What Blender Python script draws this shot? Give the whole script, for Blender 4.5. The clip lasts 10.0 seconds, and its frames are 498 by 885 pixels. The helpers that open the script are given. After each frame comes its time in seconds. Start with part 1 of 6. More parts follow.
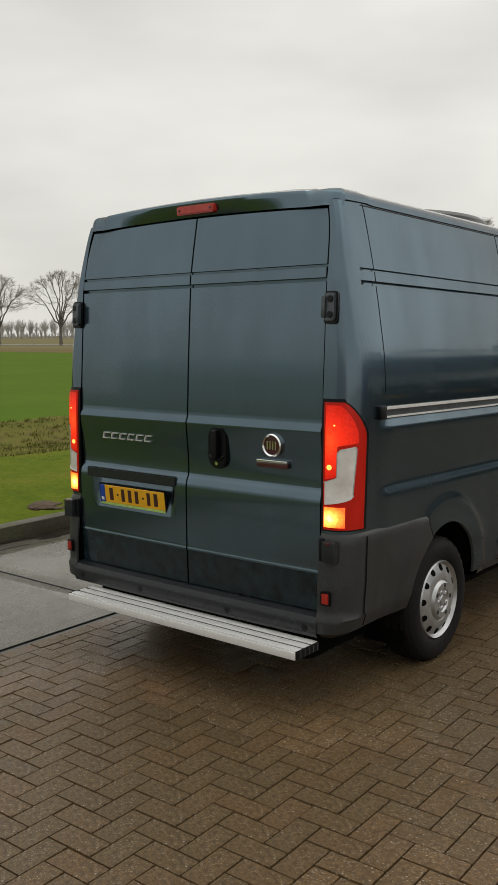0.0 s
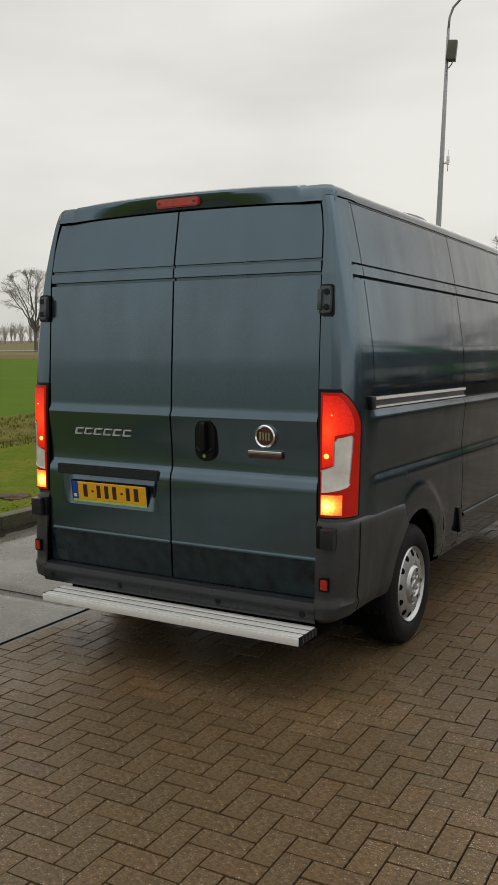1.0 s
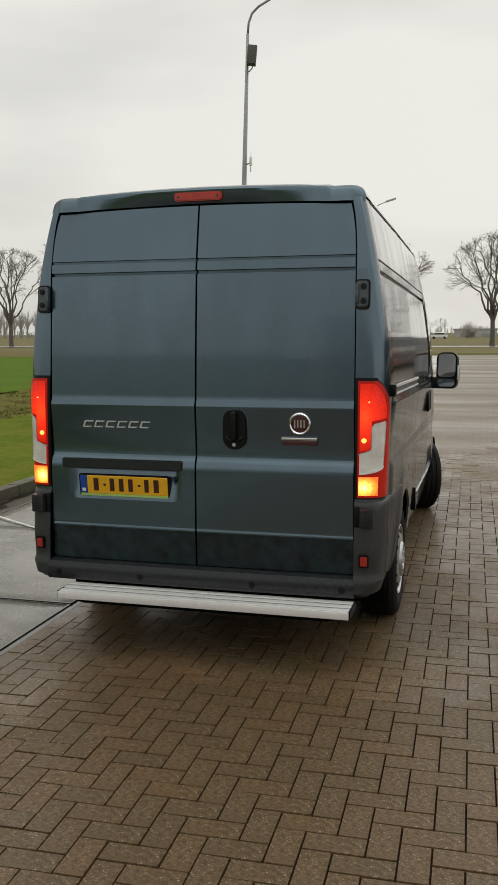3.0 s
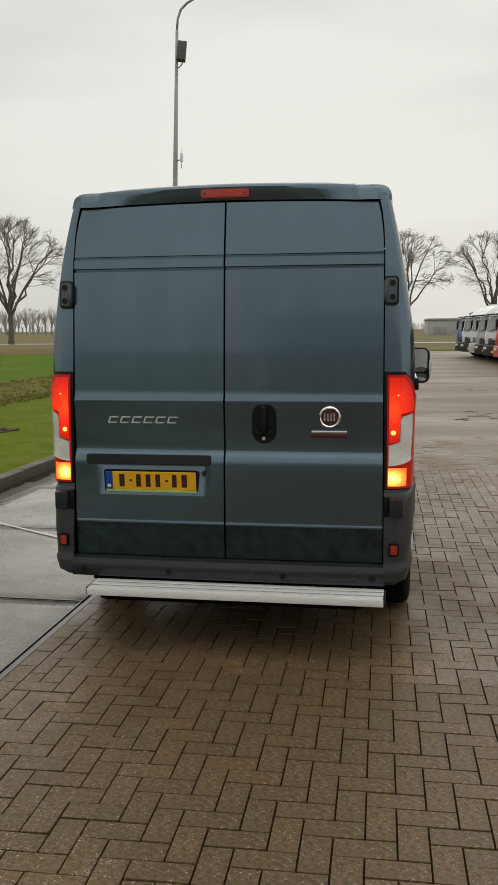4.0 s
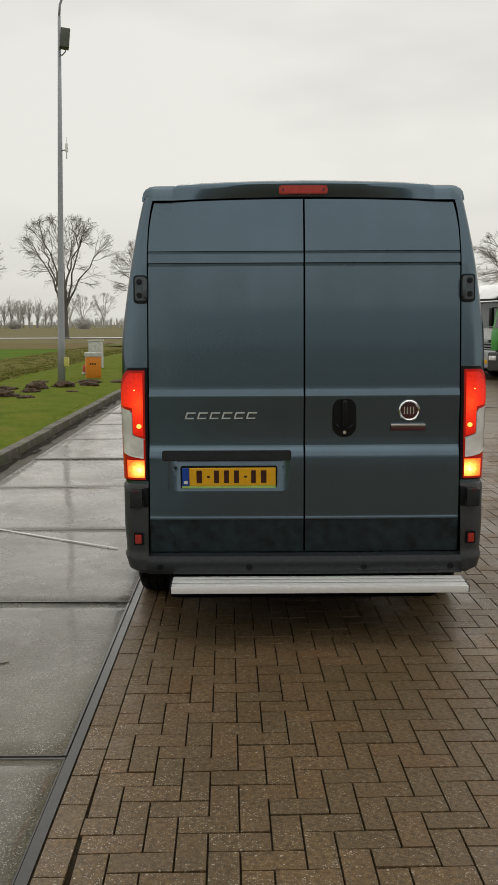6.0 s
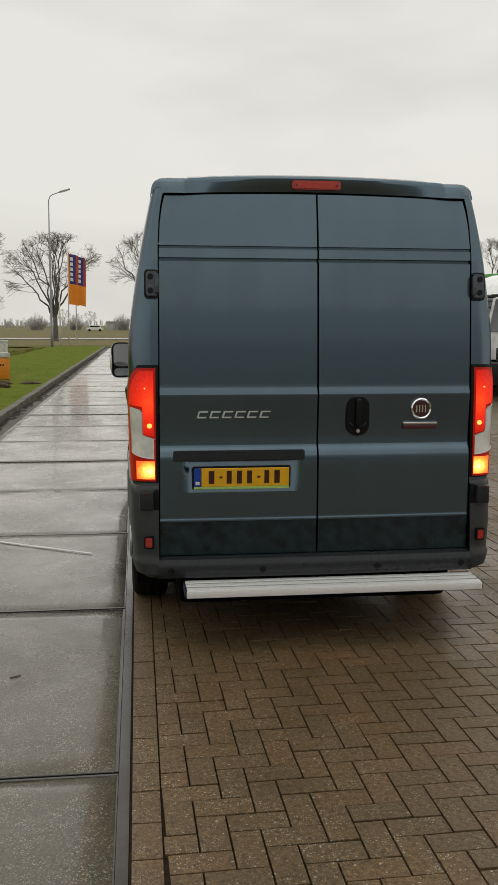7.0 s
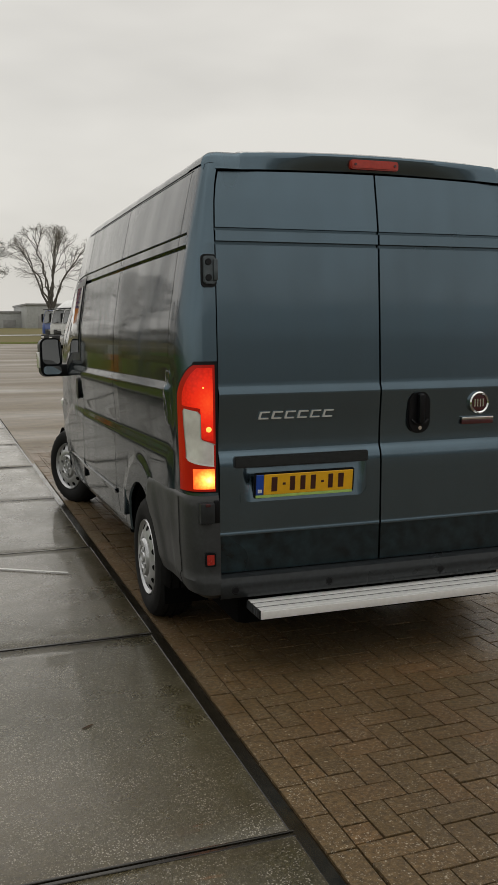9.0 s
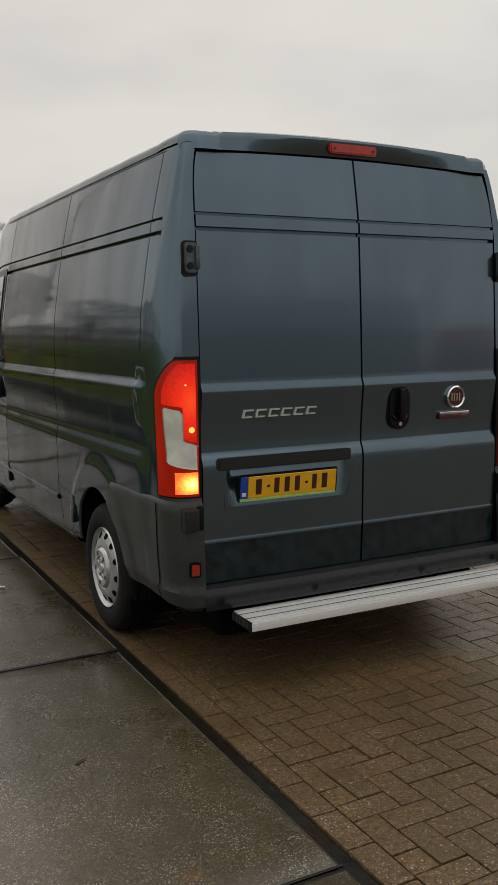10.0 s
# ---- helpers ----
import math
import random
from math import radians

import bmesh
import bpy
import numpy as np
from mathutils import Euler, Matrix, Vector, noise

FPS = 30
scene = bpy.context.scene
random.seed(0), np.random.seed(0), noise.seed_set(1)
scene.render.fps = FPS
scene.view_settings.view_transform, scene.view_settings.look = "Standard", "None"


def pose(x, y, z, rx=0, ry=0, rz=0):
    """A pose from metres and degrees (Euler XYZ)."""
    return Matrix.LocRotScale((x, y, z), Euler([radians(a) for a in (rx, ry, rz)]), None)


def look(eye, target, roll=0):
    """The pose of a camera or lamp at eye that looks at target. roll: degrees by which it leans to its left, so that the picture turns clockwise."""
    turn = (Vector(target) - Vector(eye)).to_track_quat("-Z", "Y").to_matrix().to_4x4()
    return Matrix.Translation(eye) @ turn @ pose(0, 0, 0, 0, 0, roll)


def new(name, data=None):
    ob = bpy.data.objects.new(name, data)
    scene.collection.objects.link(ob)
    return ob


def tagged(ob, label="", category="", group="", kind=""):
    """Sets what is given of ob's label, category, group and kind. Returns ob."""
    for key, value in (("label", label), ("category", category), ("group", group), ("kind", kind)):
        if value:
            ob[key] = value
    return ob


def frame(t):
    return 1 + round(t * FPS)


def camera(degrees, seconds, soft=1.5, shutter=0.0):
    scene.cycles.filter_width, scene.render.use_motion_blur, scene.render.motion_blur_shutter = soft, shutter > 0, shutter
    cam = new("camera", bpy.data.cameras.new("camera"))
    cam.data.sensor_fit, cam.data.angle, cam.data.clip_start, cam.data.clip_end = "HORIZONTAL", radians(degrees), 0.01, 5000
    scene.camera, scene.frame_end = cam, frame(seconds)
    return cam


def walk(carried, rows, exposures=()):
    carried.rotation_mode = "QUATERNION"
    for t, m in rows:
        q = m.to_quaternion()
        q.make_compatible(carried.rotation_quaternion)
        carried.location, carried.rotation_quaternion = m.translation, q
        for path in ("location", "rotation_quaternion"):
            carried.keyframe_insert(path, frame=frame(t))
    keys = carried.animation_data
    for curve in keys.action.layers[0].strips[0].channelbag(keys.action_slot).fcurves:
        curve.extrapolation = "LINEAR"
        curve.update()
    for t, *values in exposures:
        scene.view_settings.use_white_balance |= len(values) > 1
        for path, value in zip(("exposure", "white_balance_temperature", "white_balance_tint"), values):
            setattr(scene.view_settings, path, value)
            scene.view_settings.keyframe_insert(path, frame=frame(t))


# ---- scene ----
cam = camera(30.9, 10.0)
PATH = [
    (0, (3.224, -3.527, 1.8), (1.977, -1.982, 1.561), -0.5),
    (0.5, (2.972, -3.731, 1.727), (1.837, -2.1, 1.5), -0.5),
    (1, (2.718, -3.938, 1.738), (1.724, -2.217, 1.51), -0.4),
    (1.5, (2.438, -4.179, 1.744), (1.577, -2.389, 1.513), -0.5),
    (2, (2.163, -4.339, 1.742), (1.459, -2.482, 1.506), -0.4),
    (2.5, (1.844, -4.466, 1.753), (1.238, -2.575, 1.515), -0.4),
    (2.7, (1.712, -4.523, 1.744), (1.139, -2.622, 1.504), -0.3),
    (3.8, (1.053, -4.796, 1.698), (0.694, -2.844, 1.456), -0.5),
    (4, (0.933, -4.818, 1.721), (0.605, -2.861, 1.473), -0.4),
    (4.5, (0.632, -4.912, 1.742), (0.378, -2.944, 1.492), -0.4),
    (5, (0.329, -5.0, 1.752), (0.175, -3.022, 1.499), -0.3),
    (5.5, (0.009, -4.982, 1.726), (-0.065, -3.0, 1.468), -0.4),
    (6, (-0.316, -4.952, 1.734), (-0.311, -2.97, 1.472), -0.3),
    (6.2, (-0.466, -4.94, 1.724), (-0.429, -2.958, 1.463), -0.2),
    (7.3, (-1.127, -4.725, 1.699), (-0.81, -2.768, 1.441), -0.0),
    (7.5, (-1.248, -4.66, 1.693), (-0.89, -2.709, 1.433), -0.2),
    (8, (-1.623, -4.504, 1.694), (-1.153, -2.578, 1.43), -0.2),
    (8.5, (-1.9, -4.307, 1.666), (-1.329, -2.409, 1.402), -0.2),
    (9, (-2.119, -4.096, 1.687), (-1.463, -2.225, 1.419), -0.2),
    (9.5, (-2.35, -3.855, 1.677), (-1.567, -2.035, 1.407), -0.2),
    (10, (-2.502, -3.629, 1.676), (-1.579, -1.877, 1.396), -0.2),
]
walk(cam, [(t, look(eye, target, roll)) for t, eye, target, roll in PATH],
     exposures=[(0.0, 0.05, 6500, 10), (1.0, 0.02, 6500, 10), (5.5, 0.02, 6500, 10), (7.4, -0.07, 6500, 10), (8.0, -0.08, 6740, 16), (8.5, -0.11, 6680, 14), (9.0, -0.17, 6520, 11), (10.0, -0.21, 6540, 12)])

# ---- world and light ----
world = bpy.data.worlds.new("overcast_sky")
scene.world = world
world.use_nodes = True
wn = world.node_tree
wn.nodes.clear()
SUN_EL, SUN_ROT = radians(48), radians(20)
w_out = wn.nodes.new("ShaderNodeOutputWorld")
w_bg = wn.nodes.new("ShaderNodeBackground")
w_sky = wn.nodes.new("ShaderNodeTexSky")
w_sky.sky_type, w_sky.sun_disc = "NISHITA", False
w_sky.sun_elevation, w_sky.sun_rotation = SUN_EL, SUN_ROT
w_sky.air_density, w_sky.dust_density = 1.0, 4.0
w_tc = wn.nodes.new("ShaderNodeTexCoord")
w_map = wn.nodes.new("ShaderNodeMapping")
w_map.inputs["Scale"].default_value = (1.0, 1.0, 3.2)
w_no = wn.nodes.new("ShaderNodeTexNoise")
w_no.inputs["Scale"].default_value, w_no.inputs["Detail"].default_value, w_no.inputs["Roughness"].default_value = 1.7, 4.0, 0.5
w_ramp = wn.nodes.new("ShaderNodeValToRGB")
w_ramp.color_ramp.elements[0].position, w_ramp.color_ramp.elements[0].color = 0.33, (6.0, 5.93, 5.55, 1)
w_ramp.color_ramp.elements[1].position, w_ramp.color_ramp.elements[1].color = 0.62, (8.3, 8.18, 7.62, 1)
w_mix = wn.nodes.new("ShaderNodeMixRGB")
w_mix.inputs["Fac"].default_value = 0.94
w_bg.inputs["Strength"].default_value = 0.1
wn.links.new(w_tc.outputs["Generated"], w_map.inputs["Vector"])
wn.links.new(w_map.outputs["Vector"], w_no.inputs["Vector"])
wn.links.new(w_no.outputs["Fac"], w_ramp.inputs["Fac"])
wn.links.new(w_sky.outputs["Color"], w_mix.inputs["Color1"])
wn.links.new(w_ramp.outputs["Color"], w_mix.inputs["Color2"])
# an overcast sky is brightest overhead
w_sep = wn.nodes.new("ShaderNodeSeparateXYZ")
w_rise = wn.nodes.new("ShaderNodeMapRange")
w_rise.interpolation_type = "SMOOTHSTEP"
w_rise.inputs["From Min"].default_value, w_rise.inputs["From Max"].default_value = 0.42, 0.98
w_rise.inputs["To Min"].default_value, w_rise.inputs["To Max"].default_value = 1.0, 1.6
w_gain = wn.nodes.new("ShaderNodeVectorMath")
w_gain.operation = "SCALE"
wn.links.new(w_tc.outputs["Generated"], w_sep.inputs["Vector"])
wn.links.new(w_sep.outputs["Z"], w_rise.inputs["Value"])
wn.links.new(w_mix.outputs["Color"], w_gain.inputs["Vector"])
wn.links.new(w_rise.outputs["Result"], w_gain.inputs["Scale"])
wn.links.new(w_gain.outputs["Vector"], w_bg.inputs["Color"])
wn.links.new(w_bg.outputs["Background"], w_out.inputs["Surface"])

sun_data = bpy.data.lights.new("sun", "SUN")
sun_data.energy, sun_data.angle, sun_data.color = 0.8, radians(110), (1.0, 0.97, 0.92)
sun = new("sun", sun_data)
sun.matrix_world = look((0, 0, 40), (math.sin(SUN_ROT) * -30, math.cos(SUN_ROT) * -30, 40 - 30 * math.tan(SUN_EL)))


# ---- materials ----
def nodes_of(name):
    m = bpy.data.materials.new(name)
    m.use_nodes = True
    nt = m.node_tree
    return m, nt, nt.nodes["Principled BSDF"]


def coords(nt, scale=(1, 1, 1), kind="Object"):
    tc, mp = nt.nodes.new("ShaderNodeTexCoord"), nt.nodes.new("ShaderNodeMapping")
    mp.inputs["Scale"].default_value = scale
    nt.links.new(tc.outputs[kind], mp.inputs["Vector"])
    return mp.outputs["Vector"]


def noise_tex(nt, vec, scale, detail=4.0, rough=0.55):
    n = nt.nodes.new("ShaderNodeTexNoise")
    n.inputs["Scale"].default_value, n.inputs["Detail"].default_value, n.inputs["Roughness"].default_value = scale, detail, rough
    nt.links.new(vec, n.inputs["Vector"])
    return n.outputs["Fac"]


def ramp(nt, fac, stops):
    r = nt.nodes.new("ShaderNodeValToRGB")
    els = r.color_ramp.elements
    while len(els) < len(stops):
        els.new(0.5)
    for e, (p, c) in zip(els, stops):
        e.position = p
        e.color = (*c, 1) if len(c) == 3 else c
    nt.links.new(fac, r.inputs["Fac"])
    return r.outputs["Color"]


def grey(v):
    return (v, v, v)


def mix(nt, fac, a, b, mode="MIX"):
    m = nt.nodes.new("ShaderNodeMixRGB")
    m.blend_type = mode
    for key, v in (("Fac", fac), ("Color1", a), ("Color2", b)):
        if isinstance(v, (int, float)):
            m.inputs[key].default_value = v
        elif isinstance(v, tuple):
            m.inputs[key].default_value = (*v, 1)
        else:
            nt.links.new(v, m.inputs[key])
    return m.outputs["Color"]


def bump(nt, bsdf, height, strength, dist=0.01):
    b = nt.nodes.new("ShaderNodeBump")
    b.inputs["Strength"].default_value, b.inputs["Distance"].default_value = strength, dist
    nt.links.new(height, b.inputs["Height"])
    nt.links.new(b.outputs["Normal"], bsdf.inputs["Normal"])


def simple(name, col, rough=0.5, metal=0.0, coat=0.0, var=0.15, scale=30.0, bumpy=0.0, spec=0.5, rough_var=0.15):
    """A plain surface with fine grain and broad wear."""
    m, nt, b = nodes_of(name)
    v = coords(nt)
    f1, f2 = noise_tex(nt, v, scale), noise_tex(nt, v, scale * 0.09, 3)
    c = ramp(nt, f1, [(0.3, tuple(x * (1 - var) for x in col)), (0.7, tuple(min(1, x * (1 + var)) for x in col))])
    c = mix(nt, ramp(nt, f2, [(0.4, grey(0)), (0.7, grey(var))]), c, tuple(x * 0.6 for x in col))
    nt.links.new(c, b.inputs["Base Color"])
    nt.links.new(ramp(nt, f2, [(0.3, grey(max(0.02, rough - rough_var * rough))), (0.7, grey(min(1, rough + rough_var * rough)))]), b.inputs["Roughness"])
    b.inputs["Metallic"].default_value, b.inputs["Coat Weight"].default_value = metal, coat
    b.inputs["Specular IOR Level"].default_value = spec
    b.inputs["Coat Roughness"].default_value = 0.05
    if bumpy:
        bump(nt, b, f1, bumpy)
    return m


def paint_material(name, col, dirt, least, most, coat, ior, haze, base_rough, edge):
    """Metallic vehicle paint under clear coat, with a film of road dirt in streaks and drops."""
    m, nt, b = nodes_of(name)
    v = coords(nt)
    vs = coords(nt, (3.0, 3.0, 0.8))
    flakes = noise_tex(nt, v, 900, 1)
    film = noise_tex(nt, vs, 1.6, 3, 0.55)
    spots = noise_tex(nt, v, 38, 4, 0.7)
    broad = noise_tex(nt, v, 1.3, 1)
    c = mix(nt, 0.15, col, ramp(nt, flakes, [(0.35, tuple(x * 0.6 for x in col)), (0.7, tuple(x * 1.7 for x in col))]))
    f = ramp(nt, film, [(0.35, grey(least)), (0.75, grey(most))])
    f = mix(nt, 1.0, f, ramp(nt, spots, [(0.35, grey(0.75)), (0.7, grey(1.0))]), "MULTIPLY")
    nt.links.new(mix(nt, f, c, dirt), b.inputs["Base Color"])
    b.inputs["Metallic"].default_value = 0.93
    # flakes under lacquer never see a grazing ray
    b.inputs["Specular Tint"].default_value = (*edge, 1)
    b.inputs["Coat IOR"].default_value = ior
    nt.links.new(ramp(nt, film, [(0.3, grey(base_rough)), (0.8, grey(base_rough + 0.08))]), b.inputs["Roughness"])
    nt.links.new(ramp(nt, film, [(0.3, grey(coat)), (0.8, grey(coat * 0.75))]), b.inputs["Coat Weight"])
    nt.links.new(ramp(nt, film, [(0.35, grey(haze[0])), (0.85, grey(haze[1]))]), b.inputs["Coat Roughness"])
    bn = nt.nodes.new("ShaderNodeBump")
    bn.inputs["Strength"].default_value, bn.inputs["Distance"].default_value = 0.05, 0.02
    nt.links.new(broad, bn.inputs["Height"])
    nt.links.new(bn.outputs["Normal"], b.inputs["Coat Normal"])
    return m


M_PAINT = paint_material("slate_metallic_paint", (0.101, 0.153, 0.193), (0.056, 0.054, 0.044), 0.03, 0.22, 0.82, 1.45, (0.04, 0.14), 0.21, (0.12, 0.12, 0.105))
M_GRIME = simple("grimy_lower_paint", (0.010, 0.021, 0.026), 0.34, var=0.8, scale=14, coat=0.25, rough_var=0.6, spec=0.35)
M_STEP = simple("dark_bumper_plastic", (0.019, 0.0225, 0.025), 0.30, var=0.3, scale=40, bumpy=0.05, spec=0.4)
M_HINGE = simple("dark_grey_cast_metal", (0.085, 0.10, 0.11), 0.34, var=0.25, metal=0.5)
M_BUMPER = simple("grey_bumper_plastic", (0.025, 0.027, 0.028), 0.44, var=0.25, scale=60, bumpy=0.05)
M_BLACK = simple("black_plastic", (0.004, 0.0045, 0.006), 0.34, var=0.3, scale=50, bumpy=0.05, spec=0.25)
# near-black: shade of gaps, wheel houses and underside is put into the colour
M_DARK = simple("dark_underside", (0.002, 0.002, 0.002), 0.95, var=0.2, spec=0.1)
M_RUBBER = simple("tyre_rubber", (0.006, 0.006, 0.006), 0.75, var=0.35, scale=45, bumpy=0.15, spec=0.25)
M_STEEL = simple("silver_painted_steel", (0.46, 0.47, 0.48), 0.30, metal=0.75, var=0.14, scale=18)
M_ALU = simple("brushed_aluminium", (0.86, 0.86, 0.85), 0.38, metal=0.30, var=0.04, scale=40)
M_CHROME = simple("chrome", (0.78, 0.78, 0.78), 0.12, metal=1.0, var=0.05)
M_BADGE = simple("dark_red_enamel", (0.060, 0.010, 0.012), 0.2, coat=0.6)
M_GLASS = simple("dark_tinted_glass", (0.012, 0.014, 0.015), 0.04, var=0.05, spec=0.7)
# uneven grey base: the panes' reflection is put into the colour
M_SCREEN = simple("truck_windscreen_glass", (0.085, 0.094, 0.098), 0.10, var=0.6, scale=1.2, spec=0.7)
M_MIRROR = simple("mirror_glass", (0.75, 0.77, 0.78), 0.03, metal=1.0, var=0.02)
M_PLATE = simple("yellow_plate", (0.80, 0.42, 0.012), 0.4, var=0.06)
M_PLATE_TXT = simple("dark_red_brown_print", (0.05, 0.012, 0.008), 0.45)
M_BLUE = simple("blue_print", (0.01, 0.06, 0.36), 0.4)
M_LIME = simple("pale_lime_strip", (0.42, 0.62, 0.16), 0.4)
M_WHITE = simple("white_paint", (0.74, 0.74, 0.72), 0.4, var=0.08, coat=0.3)
M_LENS = simple("clear_lens_over_grey_reflector", (0.84, 0.80, 0.775), 0.18, metal=0.15, var=0.25, scale=9, coat=0.9)
M_CLEAR = simple("clear_lamp_lens", (0.84, 0.83, 0.80), 0.10, metal=0.25, var=0.06, scale=12, coat=0.9)
M_BRAKE_OFF = simple("unlit_red_lens", (0.46, 0.035, 0.018), 0.22, coat=0.1)
M_REFLECT = simple("red_reflector", (0.40, 0.02, 0.012), 0.25, coat=0.6, var=0.2, scale=150)


def lit_lens(name, col, emit, strength):
    m, nt, b = nodes_of(name)
    v = coords(nt)
    f = noise_tex(nt, coords(nt, (14, 14, 5)), 1.0, 2)
    e = ramp(nt, f, [(0.3, tuple(x * 0.72 for x in emit)), (0.65, emit)])
    nt.links.new(e, b.inputs["Emission Color"])
    b.inputs["Emission Strength"].default_value = strength
    b.inputs["Base Color"].default_value = (*col, 1)
    b.inputs["Roughness"].default_value, b.inputs["Specular IOR Level"].default_value = 0.22, 0.3
    return m




def glow_lens(name, col, centre, reach, stops, strength):
    """A lit lens whose reflector is brightest round its bulb (x to either side and z of the bulb given)."""
    m, nt, b = nodes_of(name)
    tc, sep = nt.nodes.new("ShaderNodeTexCoord"), nt.nodes.new("ShaderNodeSeparateXYZ")
    nt.links.new(tc.outputs["Object"], sep.inputs["Vector"])

    def op(kind, a, c):
        n = nt.nodes.new("ShaderNodeMath")
        n.operation = kind
        for i, v in enumerate((a, c)):
            if isinstance(v, (int, float)):
                n.inputs[i].default_value = v
            else:
                nt.links.new(v, n.inputs[i])
        return n.outputs[0]
    dx = op("DIVIDE", op("SUBTRACT", op("ABSOLUTE", sep.outputs["X"], 0), centre[0]), reach[0])
    dz = op("DIVIDE", op("SUBTRACT", sep.outputs["Z"], centre[1]), reach[1])
    far = op("POWER", op("ADD", op("MULTIPLY", dx, dx), op("MULTIPLY", dz, dz)), 0.5)
    facets = nt.nodes.new("ShaderNodeTexVoronoi")
    facets.inputs["Scale"].default_value = 70
    nt.links.new(tc.outputs["Object"], facets.inputs["Vector"])
    far = op("ADD", far, op("MULTIPLY", op("SUBTRACT", facets.outputs["Distance"], 0.4), 0.22))
    nt.links.new(ramp(nt, far, stops), b.inputs["Emission Color"])
    b.inputs["Emission Strength"].default_value = strength
    b.inputs["Base Color"].default_value = (*col, 1)
    b.inputs["Roughness"].default_value, b.inputs["Specular IOR Level"].default_value = 0.22, 0.3
    return m


M_TAIL = glow_lens("lit_red_lens", (0.28, 0.006, 0.004), (0.905, 1.30), (0.12, 0.19), [(0.0, (1.0, 0.085, 0.016)), (0.45, (0.86, 0.030, 0.008)), (1.0, (0.40, 0.008, 0.003))], 1.0)
M_TAIL_EDGE = lit_lens("red_lens_edge", (0.18, 0.005, 0.003), (1.0, 0.025, 0.009), 0.20)
M_LAMP_HOT = lit_lens("glowing_brake_bulb", (0.6, 0.2, 0.05), (1.0, 0.50, 0.09), 1.7)
M_LAMP_WARM = glow_lens("glowing_orange_lens", (0.5, 0.08, 0.02), (0.906, 0.938), (0.075, 0.062), [(0.0, (1.0, 0.80, 0.38)), (0.35, (1.0, 0.52, 0.09)), (0.7, (1.0, 0.22, 0.025)), (1.0, (0.8, 0.07, 0.012))], 2.3)


def nt_colour(nt, vec, scale):
    """Noise as a colour, to bend coordinates with."""
    n = nt.nodes.new("ShaderNodeTexNoise")
    n.inputs["Scale"].default_value = scale
    nt.links.new(vec, n.inputs["Vector"])
    return n.outputs["Color"]


def speckled(name, c_lo, c_hi, island=0.0, rough=(0.25, 0.6), speck=0.5, moss=None, speck_scale=75.0, relief=0.3, film=0.0, dense=0.74, film_rough=0.07, chips=0.0, least=0.0, blot=0.35, spec=0.5):
    """Wet concrete or paver: blotches, pale stone chips, damp shine."""
    m, nt, b = nodes_of(name)
    v = coords(nt)
    f1, f2 = noise_tex(nt, v, 46, 5, 0.75), noise_tex(nt, v, 1.3, 4, 0.6)
    c = ramp(nt, f1, [(0.36, c_lo), (0.66, c_hi)])
    if island:
        g = nt.nodes.new("ShaderNodeNewGeometry")
        o = nt.nodes.new("ShaderNodeObjectInfo")
        add = nt.nodes.new("ShaderNodeMath")
        add.operation = "ADD"
        nt.links.new(g.outputs["Random Per Island"], add.inputs[0])
        nt.links.new(o.outputs["Random"], add.inputs[1])
        fr = nt.nodes.new("ShaderNodeMath")
        fr.operation = "FRACT"
        nt.links.new(add.outputs[0], fr.inputs[0])
        tint = ramp(nt, fr.outputs[0], [(0.0, (0.74, 0.74, 0.66)), (0.35, (0.95, 0.92, 0.84)), (0.7, (1.12, 0.99, 0.84)), (1.0, (1.36, 1.02, 0.76))])
        c = mix(nt, island, c, tint, "MULTIPLY")
    if moss:
        c = mix(nt, ramp(nt, noise_tex(nt, v, 0.8, 5, 0.7), [(0.45, grey(0)), (0.75, grey(0.55))]), c, moss)
    vo = nt.nodes.new("ShaderNodeTexVoronoi")
    vo.inputs["Scale"].default_value = speck_scale
    warp = mix(nt, 0.012, v, nt_colour(nt, v, 60.0))
    nt.links.new(warp, vo.inputs["Vector"])
    near = ramp(nt, vo.outputs["Distance"], [(0.18, grey(1)), (0.42, grey(0))])
    some = nt.nodes.new("ShaderNodeSeparateColor")
    nt.links.new(vo.outputs["Color"], some.inputs["Color"])
    pick = ramp(nt, some.outputs["Red"], [(dense, grey(0)), (dense + 0.16, grey(speck))])
    cluster = ramp(nt, noise_tex(nt, v, 7.0, 3, 0.6), [(0.36, grey(0.12)), (0.62, grey(1))])
    c = mix(nt, mix(nt, 1.0, mix(nt, 1.0, near, pick, "MULTIPLY"), cluster, "MULTIPLY"), c, (0.50, 0.46, 0.38))
    if chips:
        big = nt.nodes.new("ShaderNodeTexVoronoi")
        big.inputs["Scale"].default_value = 62.0
        nt.links.new(warp, big.inputs["Vector"])
        stone = ramp(nt, big.outputs["Distance"], [(0.13, grey(1)), (0.30, grey(0))])
        sep = nt.nodes.new("ShaderNodeSeparateColor")
        nt.links.new(big.outputs["Color"], sep.inputs["Color"])
        few = ramp(nt, sep.outputs["Green"], [(0.70, grey(0)), (0.92, grey(chips))])
        c = mix(nt, mix(nt, 1.0, stone, few, "MULTIPLY"), c, (0.58, 0.52, 0.42))
        rust = ramp(nt, noise_tex(nt, v, 0.55, 4, 0.6), [(0.50, grey(0)), (0.72, grey(0.30 * chips))])
        c = mix(nt, rust, c, (0.150, 0.066, 0.036))
    c = mix(nt, ramp(nt, f2, [(0.35, grey(blot)), (0.65, grey(0))]), c, tuple(x * 0.45 for x in c_lo))
    nt.links.new(c, b.inputs["Base Color"])
    wet = noise_tex(nt, v, 2.6, 5, 0.65)
